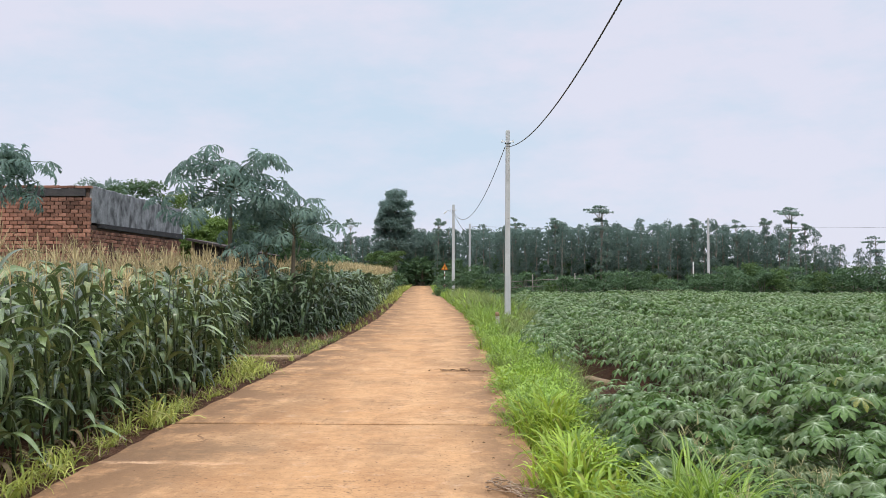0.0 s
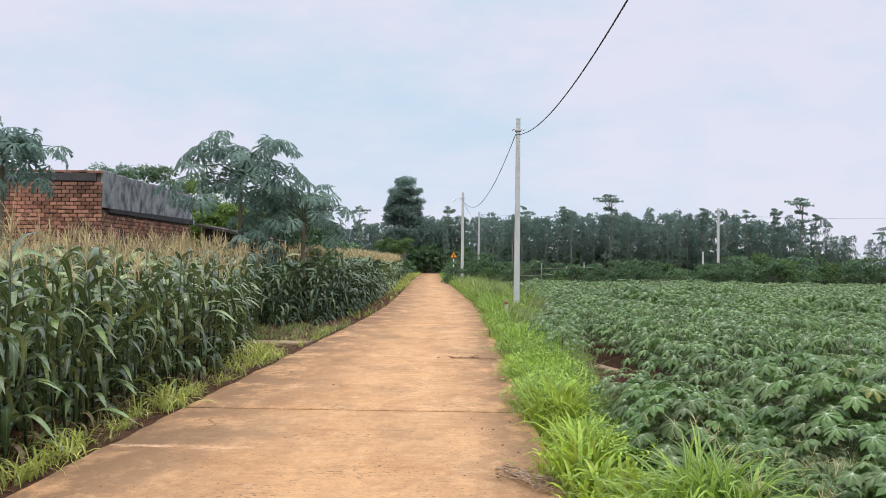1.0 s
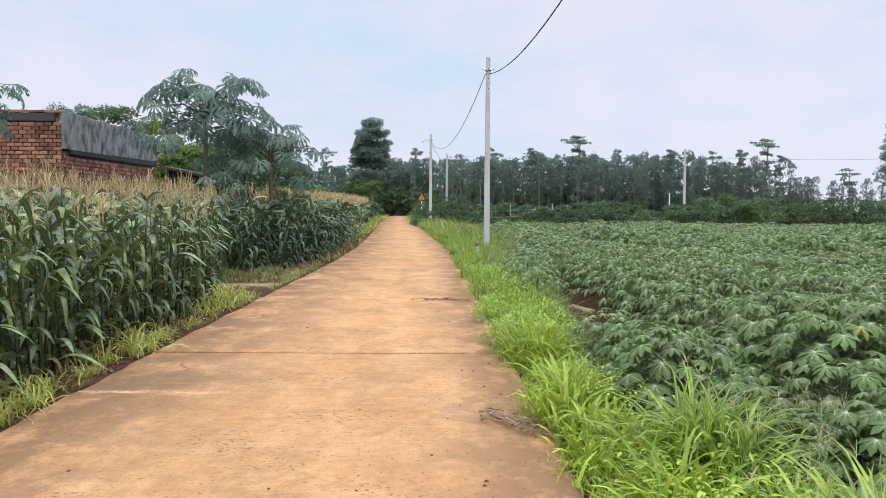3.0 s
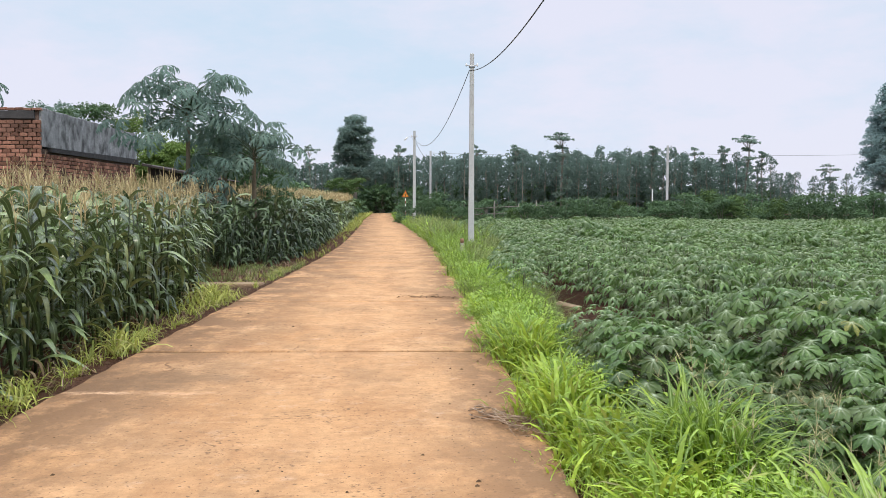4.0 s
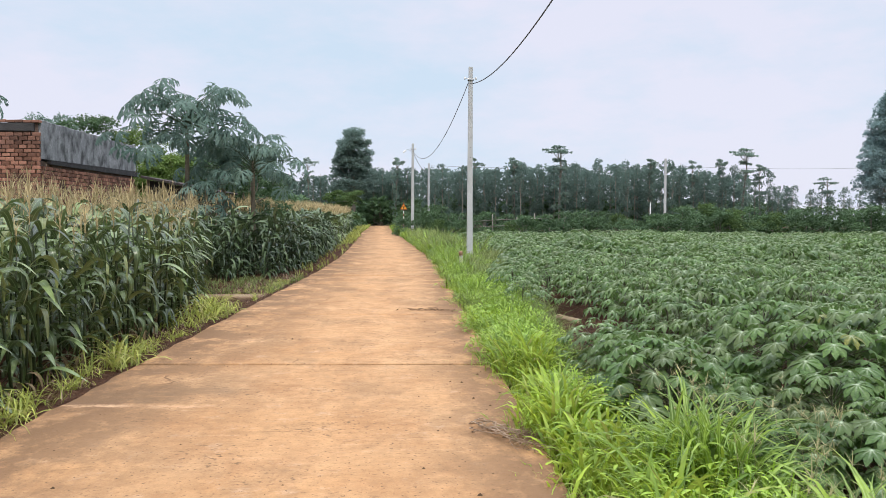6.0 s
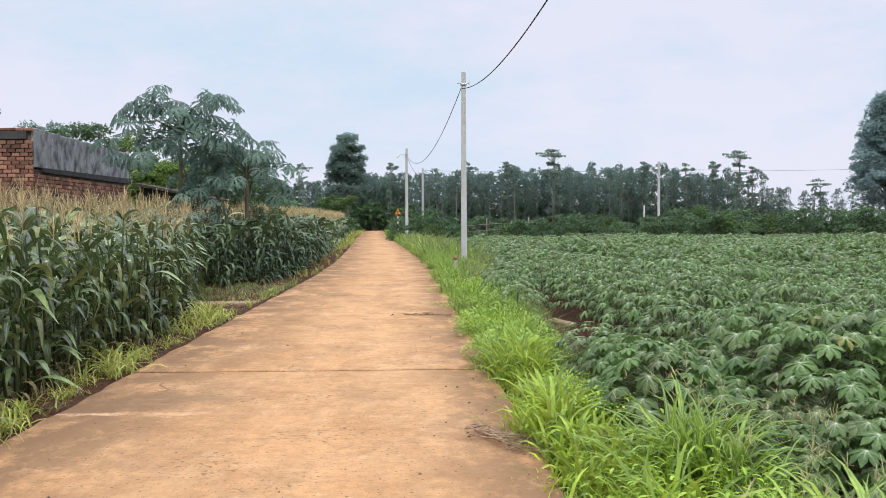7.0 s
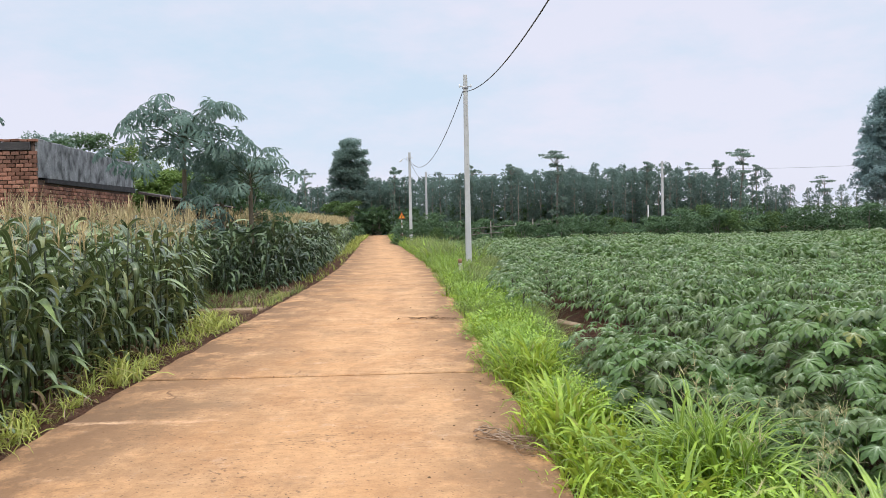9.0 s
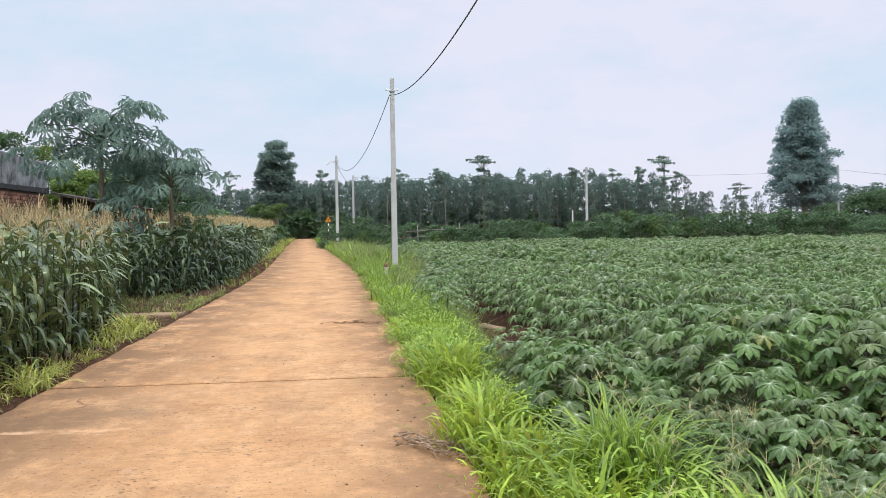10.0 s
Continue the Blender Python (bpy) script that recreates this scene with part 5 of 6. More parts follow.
# ---------------------------------------------------------------- papaya
def papaya_leaf_mesh(k):
    """One palmate leaf, unit reach, on a petiole that is a part of its own; lobes carry side lobes."""
    bd = Build()
    lobes = 7
    r = U(0, 0.9)
    for i in range(lobes):
        d = (i - (lobes - 1) / 2) * 290 / lobes
        ln = 0.62 * (1 - 0.38 * (abs(d) / 150) ** 2) * U(0.9, 1.1)
        el, bd_ = 4 - 12 * math.cos(math.radians(d)), 56 + U(-24, 28)
        blades(bd, [(0, 0, 0)], d, el, bd_, ln, 0.105, 4, "lobe", True, 0.08, 1.0, rnd=r)
        for f, s in ((0.42, 0.20), (0.60, 0.28), (0.80, 0.20)):
            e = math.radians(el - 0.45 * bd_ * f)
            p = np.array([math.cos(math.radians(d)) * math.cos(e) * ln * f, math.sin(math.radians(d)) * math.cos(e) * ln * f, math.sin(e) * ln * f])
            for side in (-46, 46):
                blades(bd, [p], d + side, el - bd_ * f + U(-16, 16), 34, s * U(0.7, 1.25), 0.085, 2, "lobe", True, 0.08, 1.0, rnd=r)
    return bd.mesh("leaf", [M_PAPAYA])


def build_papaya(x, y, h, n, reach, label, crown=1.0, lean=0.0, droop=24):
    tree = thing("papaya_tree", label, "papaya tree", "papaya trees by the corn", at=pose(x, y, float(ground_z(x, y)) - 0.05))
    top = np.array([lean, 0.1, h])
    bd = Build()
    u = np.linspace(0, 1, 14)
    tube(bd, np.column_stack([lean * u ** 2, 0.1 * u, h * u]), 0.10 - 0.055 * u + 0.006 * (np.arange(14) % 2), 9)
    part("trunk", bd, M_PAPAYA_TRUNK, tree)
    for i in range(n):
        f = i / (n - 1)
        az = i * 137.5 + U(-14, 14)
        el = float(np.interp(f, [0, 0.22, 0.7, 1], [-droop, -4, 26, 48])) + U(-12, 12)
        ln = reach * float(np.interp(f, [0, 0.3, 0.8, 1], [0.9, 1.1, 0.85, 0.45])) * U(0.42, 1.16)
        z0 = h - 0.45 * (1 - f)
        e0 = math.radians(el + 14)
        a = math.radians(az)
        p0 = np.array([lean * (z0 / h) ** 2, 0.1 * z0 / h, z0])
        d = np.array([math.cos(a), math.sin(a), 0])
        e1 = math.radians(el - 12)
        mid = p0 + (d * math.cos(e0) + np.array([0, 0, math.sin(e0)])) * ln * 0.5
        tip = mid + (d * math.cos(e1) + np.array([0, 0, math.sin(e1)])) * ln * 0.5
        stalk = part("petiole", tube(Build(), [p0, mid, tip], [0.016, 0.012, 0.008], 5, cap=False), M_PETIOLE, tree)
        lf = part("leaf", PAPAYA_LEAVES[i % 5], None, stalk)
        lf.matrix_basis = pose(*tip, U(-24, 24), float(np.interp(el, [-30, 60], [38, 0])) + U(-26, 26), az + U(-30, 30)) @ Matrix.Scale(crown * U(0.88, 1.15), 4)


PAPAYA_LEAVES = [papaya_leaf_mesh(k) for k in range(5)]


# ---------------------------------------------------------------- trees and bushes
def leaf_cloud(bd, centres, radii, per, size, flat=0.8, mi=0, droop=20):
    """Small leaves spread over the shells of many clumps, denser on their upper sides and coloured lighter there, as if
    lit from above.
    """
    for c, r in zip(centres, radii):
        n = int(per * U(0.8, 1.2))
        d = rng.normal(0, 1, (n, 3))
        d /= np.linalg.norm(d, axis=1)[:, None]
        d[:, 2] = np.where(d[:, 2] < -0.3, -d[:, 2] * 0.6, d[:, 2])
        p = np.asarray(c) + d * (r * U(0.55, 1.05, n))[:, None] * np.array([1, 1, flat])
        az = np.degrees(np.arctan2(d[:, 1], d[:, 0])) + U(-60, 60, n)
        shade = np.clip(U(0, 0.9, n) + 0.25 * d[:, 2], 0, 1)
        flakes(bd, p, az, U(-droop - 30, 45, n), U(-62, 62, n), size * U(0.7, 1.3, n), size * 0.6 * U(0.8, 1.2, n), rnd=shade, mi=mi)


def flakes(bd, p, az, el, roll, length, width, rnd=None, mi=0, heart=None):
    """Small leaves of one folded kite each, for crowns seen from afar."""
    az, el, roll = np.radians(az), np.radians(el), np.radians(roll)
    h = np.stack([np.cos(az) * np.cos(el), np.sin(az) * np.cos(el), np.sin(el)], 1)
    lat = np.stack([-np.sin(az), np.cos(az), 0 * az], 1)
    nor = np.cross(h, lat)
    side = lat * np.cos(roll)[:, None] + nor * np.sin(roll)[:, None]
    up = np.cross(h, side)
    ln, w = length[:, None], width[:, None]
    v = np.stack([p, p + h * ln * 0.5 + side * w / 2 + up * w * 0.15, p + h * ln, p + h * ln * 0.5 - side * w / 2 + up * w * 0.15], 1)
    bd.add(v, [(0, 1, 2, 3)], vein=heart, rnd=rnd, mi=mi)


def limb_set(bd, base, tips, r0, mi=0):
    for t in tips:
        t = np.asarray(t)
        b = np.asarray(base)
        tube(bd, [b, b + (t - b) * 0.5 + np.array([0, 0, 0.12 * np.linalg.norm(t - b)]), t], [r0, r0 * 0.65, r0 * 0.25], 5, mi=mi, cap=False)


def plantation_tree(k, foot=0.5, per=64, size=0.32):
    """A slim planted tree: pale trunk, a column of foliage, some with a flat-tiered top."""
    h = 8.0
    tr, cr = Build(), Build()
    tube(tr, [(0, 0, 0), (U(-0.1, 0.1), 0, h * 0.4), (U(-0.15, 0.15), U(-0.1, 0.1), h * 0.75), (0, 0, h)], [0.13, 0.11, 0.07, 0.03], 6)
    cs, rs = [], []
    for z in np.arange(foot, h - 0.2, 0.7):
        for _ in range(2):
            w = float(np.interp(z, [1, 3, 6.5, 8], [0.55, 0.9, 1.1, 0.6]))
            a = U(0, TAU)
            cs.append((w * 0.7 * math.cos(a), w * 0.7 * math.sin(a), z + U(-0.3, 0.3)))
            rs.append(w * U(0.7, 1.05))
    limb_set(tr, (0, 0, h * 0.45), cs[6:14:2], 0.045)
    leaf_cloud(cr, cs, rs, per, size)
    return tr, cr


def umbrella_tree(k):
    h = 10.0
    tr, cr = Build(), Build()
    tube(tr, [(0, 0, 0), (U(-0.1, 0.1), 0, h * 0.4), (U(-0.2, 0.2), U(-0.1, 0.1), h * 0.75), (0, 0, h)], [0.15, 0.13, 0.09, 0.03], 6)
    cs, rs = [], []
    for z, w, m in ((h, 0.8, 5), (h - 0.45 - 0.1 * k, 1.7 + 0.2 * k, 14), (h - 1.5 - 0.3 * k, 0.9, 5), (h - 2.7, 1.2, 7)):
        ox, oy = U(-0.45, 0.45), U(-0.45, 0.45)
        for i in range(m):
            a = U(0, TAU)
            cs.append((ox + w * U(0.2, 1) * math.cos(a), oy + w * U(0.2, 1) * math.sin(a), z + U(-0.22, 0.18)))
            rs.append(U(0.28, 0.52))
    limb_set(tr, (0, 0, h - 1.5), [c for c in cs if c[2] > h - 2], 0.022)
    limb_set(tr, (0, 0, h - 3.8), [c for c in cs if c[2] <= h - 2], 0.024)
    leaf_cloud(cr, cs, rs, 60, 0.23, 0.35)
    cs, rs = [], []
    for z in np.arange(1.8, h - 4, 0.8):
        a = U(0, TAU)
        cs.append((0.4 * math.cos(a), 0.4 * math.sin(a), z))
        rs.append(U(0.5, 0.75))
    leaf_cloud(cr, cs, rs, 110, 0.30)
    return tr, cr


def place_tree(name, label, cat, group, tr_me, cr_me, m):
    t = thing(name, label, cat, group, at=m)
    part("trunk", tr_me, None, t)
    part("crown", cr_me, None, t)
    return t


def build_wood():
    lib = []
    for k in range(6):
        tr, cr = plantation_tree(k, 0.5 if k < 3 else 2.0)
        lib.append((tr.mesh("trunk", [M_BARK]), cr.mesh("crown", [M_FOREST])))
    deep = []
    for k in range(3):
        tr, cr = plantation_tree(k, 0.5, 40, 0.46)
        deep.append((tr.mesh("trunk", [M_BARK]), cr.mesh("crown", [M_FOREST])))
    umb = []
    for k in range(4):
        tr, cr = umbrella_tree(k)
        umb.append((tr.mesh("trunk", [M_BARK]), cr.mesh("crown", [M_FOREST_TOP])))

    def top(x):
        """Height of the wood's skyline above its own ground."""
        return float(np.interp(x, [-60, -14, 0, 10, 30, 42, 47, 50, 56], [7.2, 7.3, 8.2, 8.3, 8.5, 8.5, 7.5, 5.8, 5.2]))
    for row, (y0, gap) in enumerate(((112, 1.6), (115.5, 1.9), (120, 2.4), (126, 2.8))):
        x = -46.0
        while x < 50 + 0.2 * row:
            yy = y0 + U(-1.2, 1.2) + (16 if -7.5 < x < 3 else (0 if x > 3 else 8))
            s = top(x) / 8.3 * U(0.84, 1.08)
            if not (x > 46 and U(0, 1) < 0.35):
                k = int(U(3, 6)) if row == 0 else int(U(0, 3))
                place_tree("plantation_tree", "slim plantation tree with dark green foliage, in a dense wood", "tree", "trees of the wood", *(lib[k] if row < 2 else deep[k]), pose(x, yy, float(rise(yy)) - 0.1, 0, 0, U(0, 360)) @ Matrix.Diagonal((s * (0.6, 0.8, 1.2, 1.2)[row], s * (0.6, 0.8, 1.2, 1.2)[row], s, 1)))
            x += gap * U(0.75, 1.25)
    for i in range(20):
        x, y, s = 64 + i * 1.8 + U(-0.4, 0.4), 117 + U(-3, 3), U(0.68, 0.86)
        place_tree("plantation_tree", "rounded dark tree in a thicket past the field", "tree", "thicket past the field", *lib[i % 3], pose(x, y, float(rise(y)) - 0.1, 0, 0, U(0, 360)) @ Matrix.Diagonal((s * 1.9, s * 1.9, s, 1)))
    for x, y in ((-7.2, 128.5), (-5.9, 129.6), (-4.6, 128.8), (-3.4, 129.9), (-2.2, 128.6), (-1.0, 129.5), (0.2, 128.4)):
        s = U(0.9, 1.05)
        place_tree("plantation_tree", "slim plantation tree where the road bends into the wood", "tree", "trees at the road's bend", *lib[3 + int(U(0, 3))], pose(x, y, float(rise(y)) - 0.1, 0, 0, U(0, 360)) @ Matrix.Scale(s, 4))
    for i in range(13):
        s = U(0.42, 0.62) * (1.1 if i % 4 == 1 else 1.0)
        x, y = 47.2 + i * 0.92 + U(-0.3, 0.3), 111 + U(-1, 3)
        place_tree("plantation_tree", "short thin tree at the open end of the wood", "tree", "short trees at the wood's end", *lib[3 + i % 3], pose(x, y, float(rise(y)) - 0.1, U(-4, 4), U(-4, 4), U(0, 360)) @ Matrix.Diagonal((s * 0.8, s * 0.8, s * 1.15, 1)))
    for x, y, h in ((19.6, 110.5, 10.2), (37.0, 111, 8.6), (42.3, 109, 9.9), (40.6, 112, 8.9), (9.0, 113, 8.9), (14.2, 113, 8.8), (31.5, 112, 8.8), (34.2, 113, 8.6), (-1.4, 124, 9.4), (-12.6, 118, 9.0), (-17.4, 117, 8.8), (55.0, 112, 6.6), (46.0, 112, 8.2), (60.5, 108, 4.4)):
        s = h / 10.0
        k = int(U(0, 4))
        w = s * U(0.9, 1.25) * (1.0 if h > 9.5 or x > 50 else 0.6)
        place_tree("umbrella_tree", "tall tree with flat tiers of leaves above the wood", "tree", "flat-topped trees", *umb[k], pose(x, y, float(rise(y)) - 0.1, U(-3, 3), U(-3, 3), U(0, 360)) @ Matrix.Diagonal((w, w, s, 1)))


def build_big_trees():
    # broad dark tree on the left of the road's end
    tr, cr = Build(), Build()
    tube(tr, [(0, 0, 0), (0.1, 0, 4), (-0.1, 0.1, 8), (0.1, 0, 12.5)], [0.32, 0.26, 0.18, 0.05], 9)
    cs, rs = [], []
    for _ in range(120):
        z = U(4.0, 12.7)
        w = float(np.interp(z, [4, 6, 8.5, 10.5, 12.0, 13.2], [2.6, 2.6, 2.35, 2.2, 1.6, 0.6]))
        a, r = U(0, TAU), w * math.sqrt(U(0.05, 0.85))
        cs.append((r * math.cos(a), r * math.sin(a), z))
        rs.append(U(0.65, 1.15))
    limb_set(tr, (0, 0, 4.5), cs[:9], 0.09)
    limb_set(tr, (0, 0, 7.5), cs[9:18], 0.07)
    leaf_cloud(cr, cs, rs, 200, 0.32)
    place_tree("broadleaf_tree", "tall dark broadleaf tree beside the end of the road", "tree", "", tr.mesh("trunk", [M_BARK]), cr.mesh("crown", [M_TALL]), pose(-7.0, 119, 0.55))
    # cone-shaped tree standing alone past the field
    tr, cr = Build(), Build()
    tube(tr, [(0, 0, 0), (0.1, 0, 5), (-0.1, 0.1, 10), (0.0, 0, 16.0)], [0.4, 0.3, 0.2, 0.05], 9)
    cs, rs = [], []
    for _ in range(330):
        z = 3.6 + 12.2 * U(0, 1) ** 1.1
        w = float(np.interp(z, [3.6, 4.6, 6.2, 8.5, 11, 13.5, 15.4, 16.2], [2.4, 3.7, 4.1, 3.6, 2.7, 1.6, 0.7, 0.2]))
        a, r = U(0, TAU), w * math.sqrt(U(0.12, 0.85))
        r *= 1 + 0.17 * math.sin(3 * a + 0.45 * z) + 0.1 * math.sin(5 * a - 0.8 * z)
        x = r * math.cos(a)
        if z < 5.6 and -2.6 < x < -0.6 + 0.4 * (z - 4) and U(0, 1) < 0.75:
            continue
        cs.append((x - 0.25, r * math.sin(a), z))
        rs.append(U(0.8, 1.25))
    limb_set(tr, (0, 0, 4.0), cs[:12], 0.1)
    limb_set(tr, (0, 0, 8.0), cs[12:24], 0.08)
    leaf_cloud(cr, cs, rs, 150, 0.32)
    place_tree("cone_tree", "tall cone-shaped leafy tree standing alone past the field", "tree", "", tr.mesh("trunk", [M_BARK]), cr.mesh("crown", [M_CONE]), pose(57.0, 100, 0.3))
    # flat-topped shrub tree above the far corn
    tr, cr = Build(), Build()
    tube(tr, [(0, 0, 0), (0.1, 0, 1.5), (0, 0, 3)], [0.12, 0.1, 0.05], 6)
    cs = [(1.7 * math.sqrt(U(0, 1)) * math.cos(a), 1.7 * math.sqrt(U(0, 1)) * math.sin(a), 3.2 + U(-0.5, 0.35)) for a in U(0, TAU, 26)]
    cs += [(1.2 * math.cos(a), 1.2 * math.sin(a), U(0.8, 2.6)) for a in U(0, TAU, 22)]
    limb_set(tr, (0, 0, 1.6), cs[:8], 0.05)
    leaf_cloud(cr, cs, [U(0.35, 0.6) for _ in cs], 170, 0.16, 0.6)
    place_tree("flat_shrub_tree", "low spreading flat-topped tree by the far corn", "tree", "", tr.mesh("trunk", [M_BARK]), cr.mesh("crown", [M_BUSH_MID]), pose(-6.2, 93, 0.3) @ Matrix.Scale(1.15, 4))
    # leafy trees behind the house
    for x, y, h, w, m, lab in ((-11.15, 41.8, 5.0, 1.5, M_BUSH_LIGHT, "bright green bushy tree behind the brick house"), (-10.3, 40.9, 4.8, 1.2, M_BUSH_LIGHT, "bright green bushy tree beside the lean-to shed"), (-13.9, 41, 6.6, 1.8, M_BUSH, "leafy tree rising behind the cement parapet"), (-12.4, 42.5, 6.3, 1.6, M_BUSH_LIGHT, "pale green tree top behind the cement parapet"),
                               (-9.3, 47, 4.8, 1.9, M_BUSH, "rounded green tree behind the far corn"), (-8.6, 58, 4.6, 1.9, M_BUSH, "rounded green tree behind the far corn"), (-16.0, 42, 7.1, 1.5, M_FOREST_TOP, "dark tree rising behind the brick house"),
                               (-10.0, 42.6, 4.9, 1.5, M_BUSH, "dense dark bushy tree past the end of the parapet"), (-8.6, 43.2, 5.6, 1.8, M_BUSH, "dense dark tree behind the lean-to shed"), (-7.0, 43.5, 5.6, 1.8, M_BUSH, "dense dark tree behind the papaya trunks"), (-9.9, 50, 5.6, 1.7, M_BUSH_MID, "low leafy tree behind the papaya trunks")):
        tr, cr = Build(), Build()
        tube(tr, [(0, 0, 0), (0.1, 0, h * 0.4), (0, 0.1, h * 0.8)], [0.13, 0.1, 0.04], 7)
        cs, rs = [], []
        for _ in range(80):
            a, r, z = U(0, TAU), w * math.sqrt(U(0.05, 0.9)), h * U(0.12, 0.93)
            k = math.sqrt(max(0.1, 1 - ((z / h - 0.55) / 0.5) ** 2))
            cs.append((r * k * math.cos(a), r * k * math.sin(a), z))
            rs.append(U(0.3, 0.55))
        limb_set(tr, (0, 0, h * 0.35), cs[:10], 0.05)
        leaf_cloud(cr, cs, rs, 120, 0.14)
        place_tree("bushy_tree", lab, "tree", "", tr.mesh("trunk", [M_BARK]), cr.mesh("crown", [m]), pose(x, y, -0.12))


def bush_meshes(k, w, h, size, mat, clumps=24, per=21):
    st, cr = Build(), Build()
    cs, rs = [], []
    for _ in range(clumps):
        a, r, z = U(0, TAU), w * math.sqrt(U(0.02, 1)), h * U(0.08, 0.9)
        k2 = math.sqrt(max(0.15, 1 - (z / h) ** 2))
        cs.append((r * k2 * math.cos(a), r * k2 * math.sin(a), z))
        rs.append(U(0.18, 0.34) * w)
    limb_set(st, (0, 0, 0), cs[:7], 0.04)
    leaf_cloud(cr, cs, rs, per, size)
    return st.mesh("stem", [M_BARK]), cr.mesh("foliage", [mat])


def build_bushes():
    lib = [bush_meshes(k, 1.5, 2.1, 0.15, M_BUSH if k < 4 else M_BUSH_MID, 30, 70) for k in range(5)]
    rough = [bush_meshes(k, 1.5, 2.1, 0.30, M_BUSH, 22, 24) for k in range(5)]

    def bush(x, y, s, k, lab="dense green bush in the hedge at the field's end", group="hedge bushes"):
        b = thing("bush", lab, "bush", group, at=pose(x, y, float(rise(y)) - 0.1, 0, 0, U(0, 360)) @ Matrix.Scale(s, 4))
        kind_of = lib if y < 95 or x > 62 else rough
        part("stem", kind_of[k][0], None, b)
        part("foliage", kind_of[k][1], None, b)
    x = 9.0
    while x < 66:
        for y in (67.5, 70.5):
            s = float(np.interp(x, [9, 14, 24, 38, 46, 66], [0.75, 1.12, 1.22, 1.32, 1.22, 1.05])) * U(0.78, 1.12)
            bush(x + U(-0.4, 0.4), y + U(-0.6, 0.6) + (1.2 if x < 14 else 0), s, int(U(0, 5)))
        x += 1.75
    for x, y, s, k in ((24.8, 72, 1.5, 4), (26.2, 71.5, 1.4, 3), (23.6, 73, 1.3, 0), (4.9, 65.5, 0.5, 4), (6.4, 65.3, 0.55, 1), (8.2, 65.6, 0.75, 4), (9.4, 65.8, 0.95, 1), (10.8, 65.6, 1.0, 2), (12.2, 66.0, 1.1, 0)):
        bush(x, y, s, k)
    for x, y, s, k in ((-0.3, 79, 0.34, 4), (2.3, 77, 1.1, 0), (3.1, 76, 1.35, 2), (1.8, 81, 1.0, 1), (4.3, 75.5, 1.1, 3), (5.8, 76.5, 1.0, 0), (7.4, 78, 1.1, 1), (3.4, 72, 0.8, 4), (4.8, 72.5, 0.7, 1), (-0.2, 80, 0.5, 0), (9.2, 77, 1.0, 2), (11, 76, 1.0, 3), (-0.1, 92, 0.7, 1), (0.2, 100, 1.0, 2), (-0.2, 112, 1.0, 0), (1.2, 106, 1.4, 3)):
        bush(x, y, s, k, "green roadside bush near the warning sign", "roadside bushes")
    for x, y, s, k in ((-6.6, 99, 1.0, 0), (-7.4, 102, 1.1, 1), (-6.8, 106, 0.9, 2), (-6.5, 110, 1.0, 3), (-6.3, 114, 1.0, 0), (-7.9, 108, 1.4, 1), (-3.6, 131, 1.0, 0), (-5.2, 132, 1.1, 1), (-2.2, 132.5, 1.2, 2), (-6.6, 130, 1.2, 3), (-1.0, 129, 1.3, 1), (-4.4, 134, 1.5, 2), (-9.8, 104, 1.6, 2), (-11.5, 100, 1.8, 3), (-13, 98, 2.0, 0)):
        bush(x, y, s, k, "green bush beside the bend of the road", "bushes at the road's bend")
    for i in range(16):
        bush(-14 - i * 2.2 + U(-0.5, 0.5), 101 + U(-2, 2), U(1.3, 2.1), int(U(0, 4)), "large green bush behind the far corn", "bushes behind the corn")
    for i in range(58):
        bush(-40 + i * 1.6 + U(-0.6, 0.6), (118.5 if i > 27 else 126.5) + U(-1.5, 1.5), U(1.5, 2.1), int(U(0, 4)), "dark undergrowth bush among the trunks of the wood", "undergrowth of the wood")
    for i in range(20):
        bush(62.5 + i * 1.9, 109 + U(-2, 2), float(np.interp(i, [0, 3, 8], [1.3, 2.2, 2.9])) * U(0.9, 1.12), int(U(0, 4)), "large dark bush on the far side of the field", "far bushes")


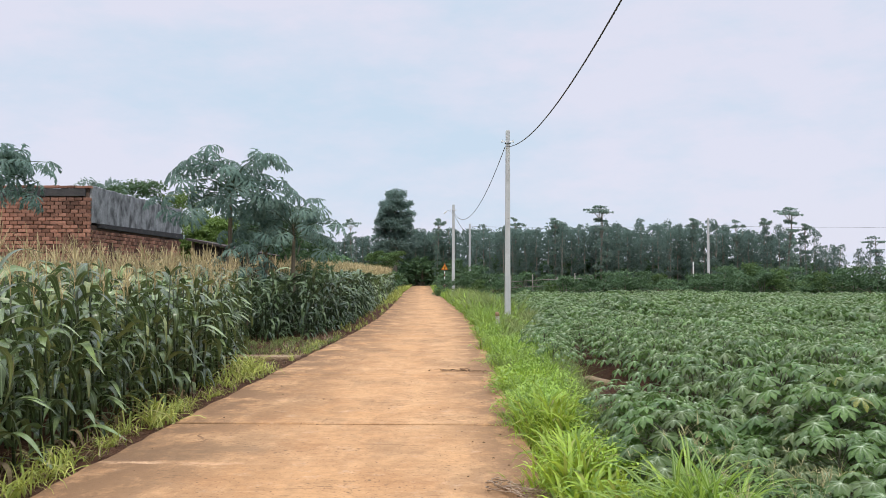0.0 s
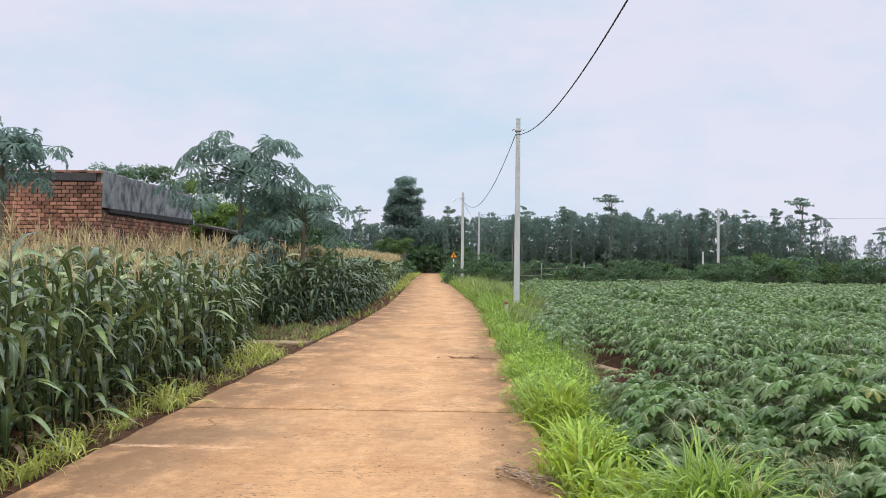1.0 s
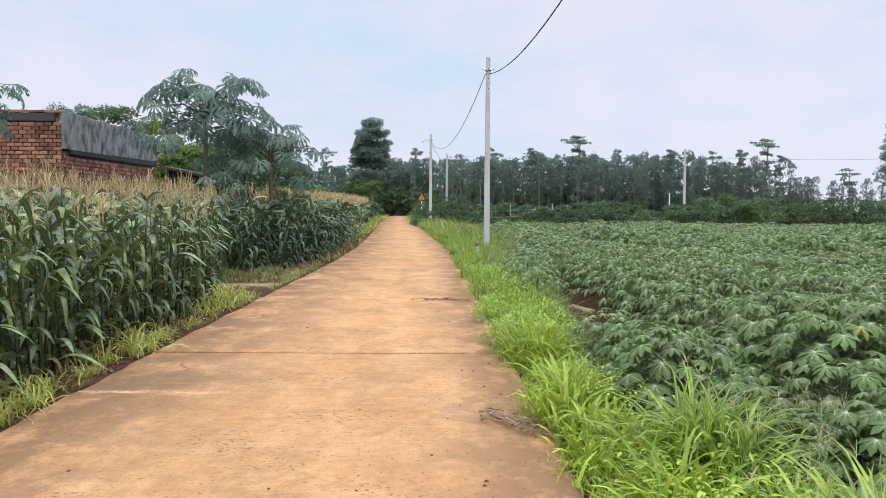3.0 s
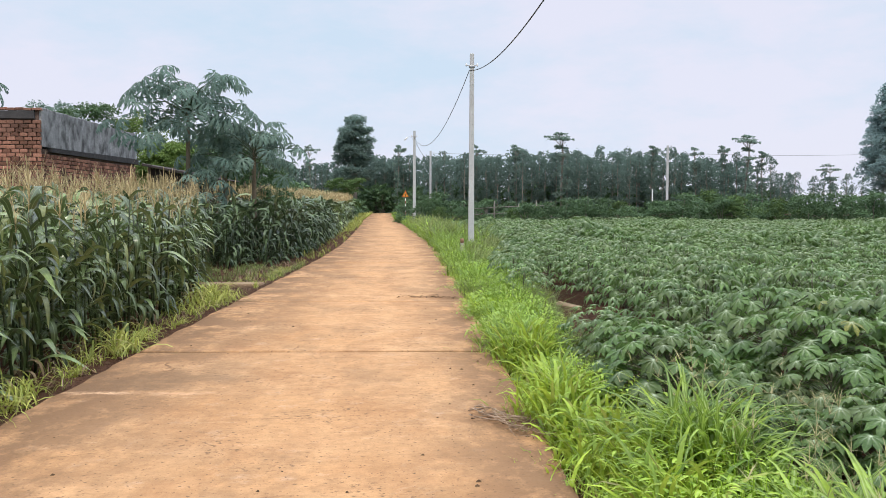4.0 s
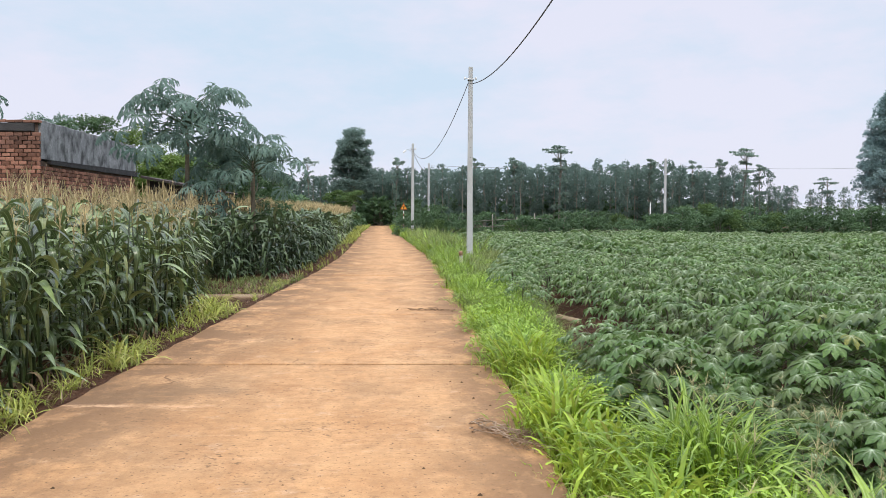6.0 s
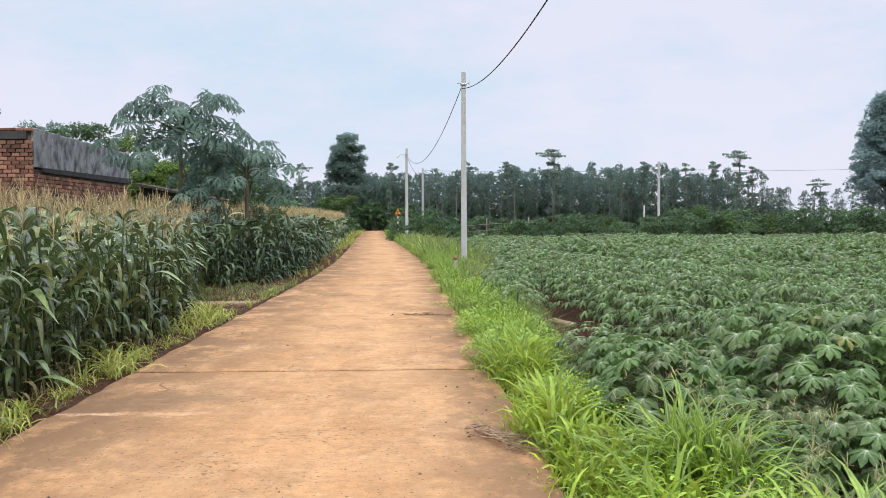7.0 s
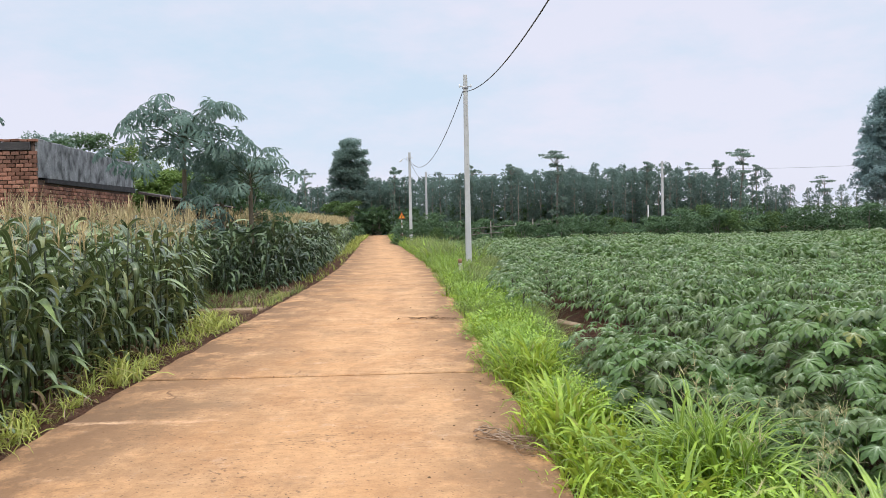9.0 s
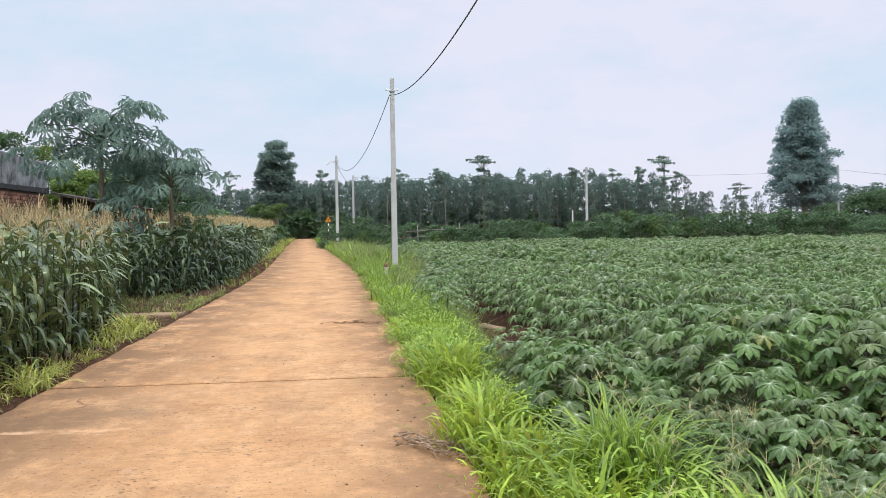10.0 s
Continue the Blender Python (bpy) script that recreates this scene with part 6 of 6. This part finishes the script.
# ---------------------------------------------------------------- loose bits
def build_bits():
    log = thing("log", "short peeled log lying on bare red soil beside the furrow", "log", at=pose(3.66, 15.7, float(ground_z(3.66, 15.7)) + 0.07, 0, 0, 0))
    part("wood", tube(Build(), [(-0.16, 0.36, 0.0), (-0.155, 0.35, 0.0), (-0.05, 0.12, 0.01), (0.05, -0.11, 0.0), (0.155, -0.34, 0.0), (0.16, -0.35, 0.0)], [0.03, 0.042, 0.05, 0.056, 0.054, 0.04], 11), M_LOG, log)
    part("branch_stub", tube(Build(), [(0.0, 0.1, 0.03), (-0.13, 0.2, 0.06)], [0.03, 0.02], 6), M_LOG, log)
    heap = thing("dry_branch", "bundle of dry bleached twigs lying on the road's edge", "branch", at=pose(1.62, 6.75, 0.012))
    for i in range(16):
        u = np.linspace(0, 1, 9)[:, None]
        a, b = np.array([-0.2 + U(-0.08, 0.2), 0.36 + U(-0.3, 0.1), 0.01]), np.array([0.3 + U(-0.3, 0.14), -0.3 + U(-0.3, 0.4), 0.01])
        p = a + (b - a) * u + np.column_stack([0.075 * np.sin(u[:, 0] * U(5, 13) + U(0, 6)), 0.075 * np.sin(u[:, 0] * U(5, 11) + U(0, 6)), 0.035 * np.abs(np.sin(u[:, 0] * U(3, 7)))])
        part("twig", tube(Build(), p, np.linspace(0.0048, 0.0016, 9), 5, U(0.3, 1)), M_TWIG, heap)
    for i in range(34):
        p = np.array([U(-0.05, 0.32), U(-0.5, 0.1), 0.01])
        d = np.array([U(-0.09, 0.12), U(-0.12, 0.06), U(0.0, 0.04)])
        part("twig", tube(Build(), [p, p + 0.5 * d + np.array([U(-0.02, 0.02), U(-0.02, 0.02), 0.015]), p + d], [0.003, 0.002, 0.001], 4, U(0, 1)), M_TWIG, heap)
    curl = np.linspace(0, TAU * 1.3, 16)
    part("twig", tube(Build(), np.column_stack([-0.2 + 0.06 * np.cos(curl), 0.36 + 0.09 * np.sin(curl), 0.02 + 0.02 * np.sin(curl * 2)]), 0.004, 5, 0.9), M_TWIG, heap)
    for x, y, w in ((0.98, 15.9, 0.22), (1.25, 16.0, 0.16), (1.5, 15.8, 0.2), (1.95, 21.3, 0.16)):
        d = thing("dead_leaf_litter", "small heap of dead brown leaves on the concrete", "dead leaves", "litter on the road", at=pose(x, y, 0.004))
        bd = Build()
        n = 16
        blades(bd, np.column_stack([rng.normal(0, w * 0.6, n), rng.normal(0, 0.06, n), U(0.004, 0.02, n)]), U(0, 360, n), U(0, 30, n), U(10, 60, n), U(0.06, 0.14, n), U(0.02, 0.04, n), 3, "leaf", True, 0.15)
        part("leaves", bd, M_DEADLEAF, d)
    bd = Build()
    n = 620
    y = 3.6 + 20 * U(0, 1, n) ** 1.8
    x = road_l(y) + (road_r(y) - road_l(y)) * np.where(U(0, 1, n) < 0.7, 1 - 0.35 * U(0, 1, n) ** 2, U(0, 1, n))
    s = 0.0025 + 0.014 * U(0, 1, n) ** 4
    for i in range(n):
        bd.add(np.array([(-1, -0.7, 0), (0.9, -0.8, 0), (1, 0.7, 0), (-0.8, 0.9, 0), (0.1, 0, 0.9)]) * s[i] + np.array([x[i], y[i], 0.0]), [(3, 2, 1, 0)], [(0, 1, 4), (1, 2, 4), (2, 3, 4), (3, 0, 4)])
    tagged(new("road_grit", bd.mesh("road_grit", [M_DEADLEAF])), "small dark clods and grit scattered on the concrete", "grit", kind="stuff")
    slab = thing("culvert_slab", "pale cement slab bridging the soil edge to the corn path", "slab")
    part("slab", box(Build(), -3.9, -2.4, 19.25, 19.85, -0.17, -0.06, 0.03), M_SLAB, slab)


reseed(101)
build_house()
reseed(102)
build_shed()
build_pole("utility_pole", "pale square concrete utility pole standing in the verge grass", 3.40, 37.9, 8.42, 0.13, 0.088)
build_pole("utility_pole", "pale concrete utility pole by the warning sign", 1.0, 79.5, 8.45, 0.145, 0.11)
build_pole("utility_pole", "pale square concrete utility pole at the roadside", 4.0, 0.9, 8.25, 0.15, 0.105)
build_pole("utility_pole", "slim weathered concrete pole before the wood", 2.85, 100, 7.7, 0.13, 0.11, False, M_POLE_OLD)
build_pole("utility_pole", "pale concrete pole before the wood", 30.9, 103, 8.6, 0.15, 0.12, False)
build_pole("utility_pole", "leaning grey pole beside the lone cone-shaped tree", 61.6, 100.4, 8.5, 0.15, 0.12, False, M_POLE_OLD)
reseed(103)
build_cables()
reseed(104)
build_lamp_arm()
reseed(105)
build_sign()
reseed(106)
build_marker()
reseed(107)
build_fence()
reseed(108)
build_corn()
reseed(109)
build_cassava()
reseed(110)
build_grass()
reseed(61)
build_papaya(-5.95, 27.2, 4.85, 70, 1.98, "tall papaya tree with drooping lobed leaves between corn patches", 0.82, droop=14)
build_papaya(-4.1, 28.0, 3.6, 44, 1.75, "smaller papaya tree with a bare pale trunk", 0.72, droop=6)
build_papaya(-5.2, 26.4, 2.7, 14, 0.75, "low papaya tree under the crown of a taller one", 0.6)
build_papaya(-5.2, 28.9, 3.75, 28, 1.35, "papaya tree standing behind two others", 0.66, droop=8)
build_papaya(-11.1, 22.6, 4.9, 48, 1.42, "papaya tree hanging over the corn before the brick wall", 0.78)
reseed(111)
build_wood()
reseed(112)
build_big_trees()
reseed(113)
build_bushes()
reseed(114)
build_bits()
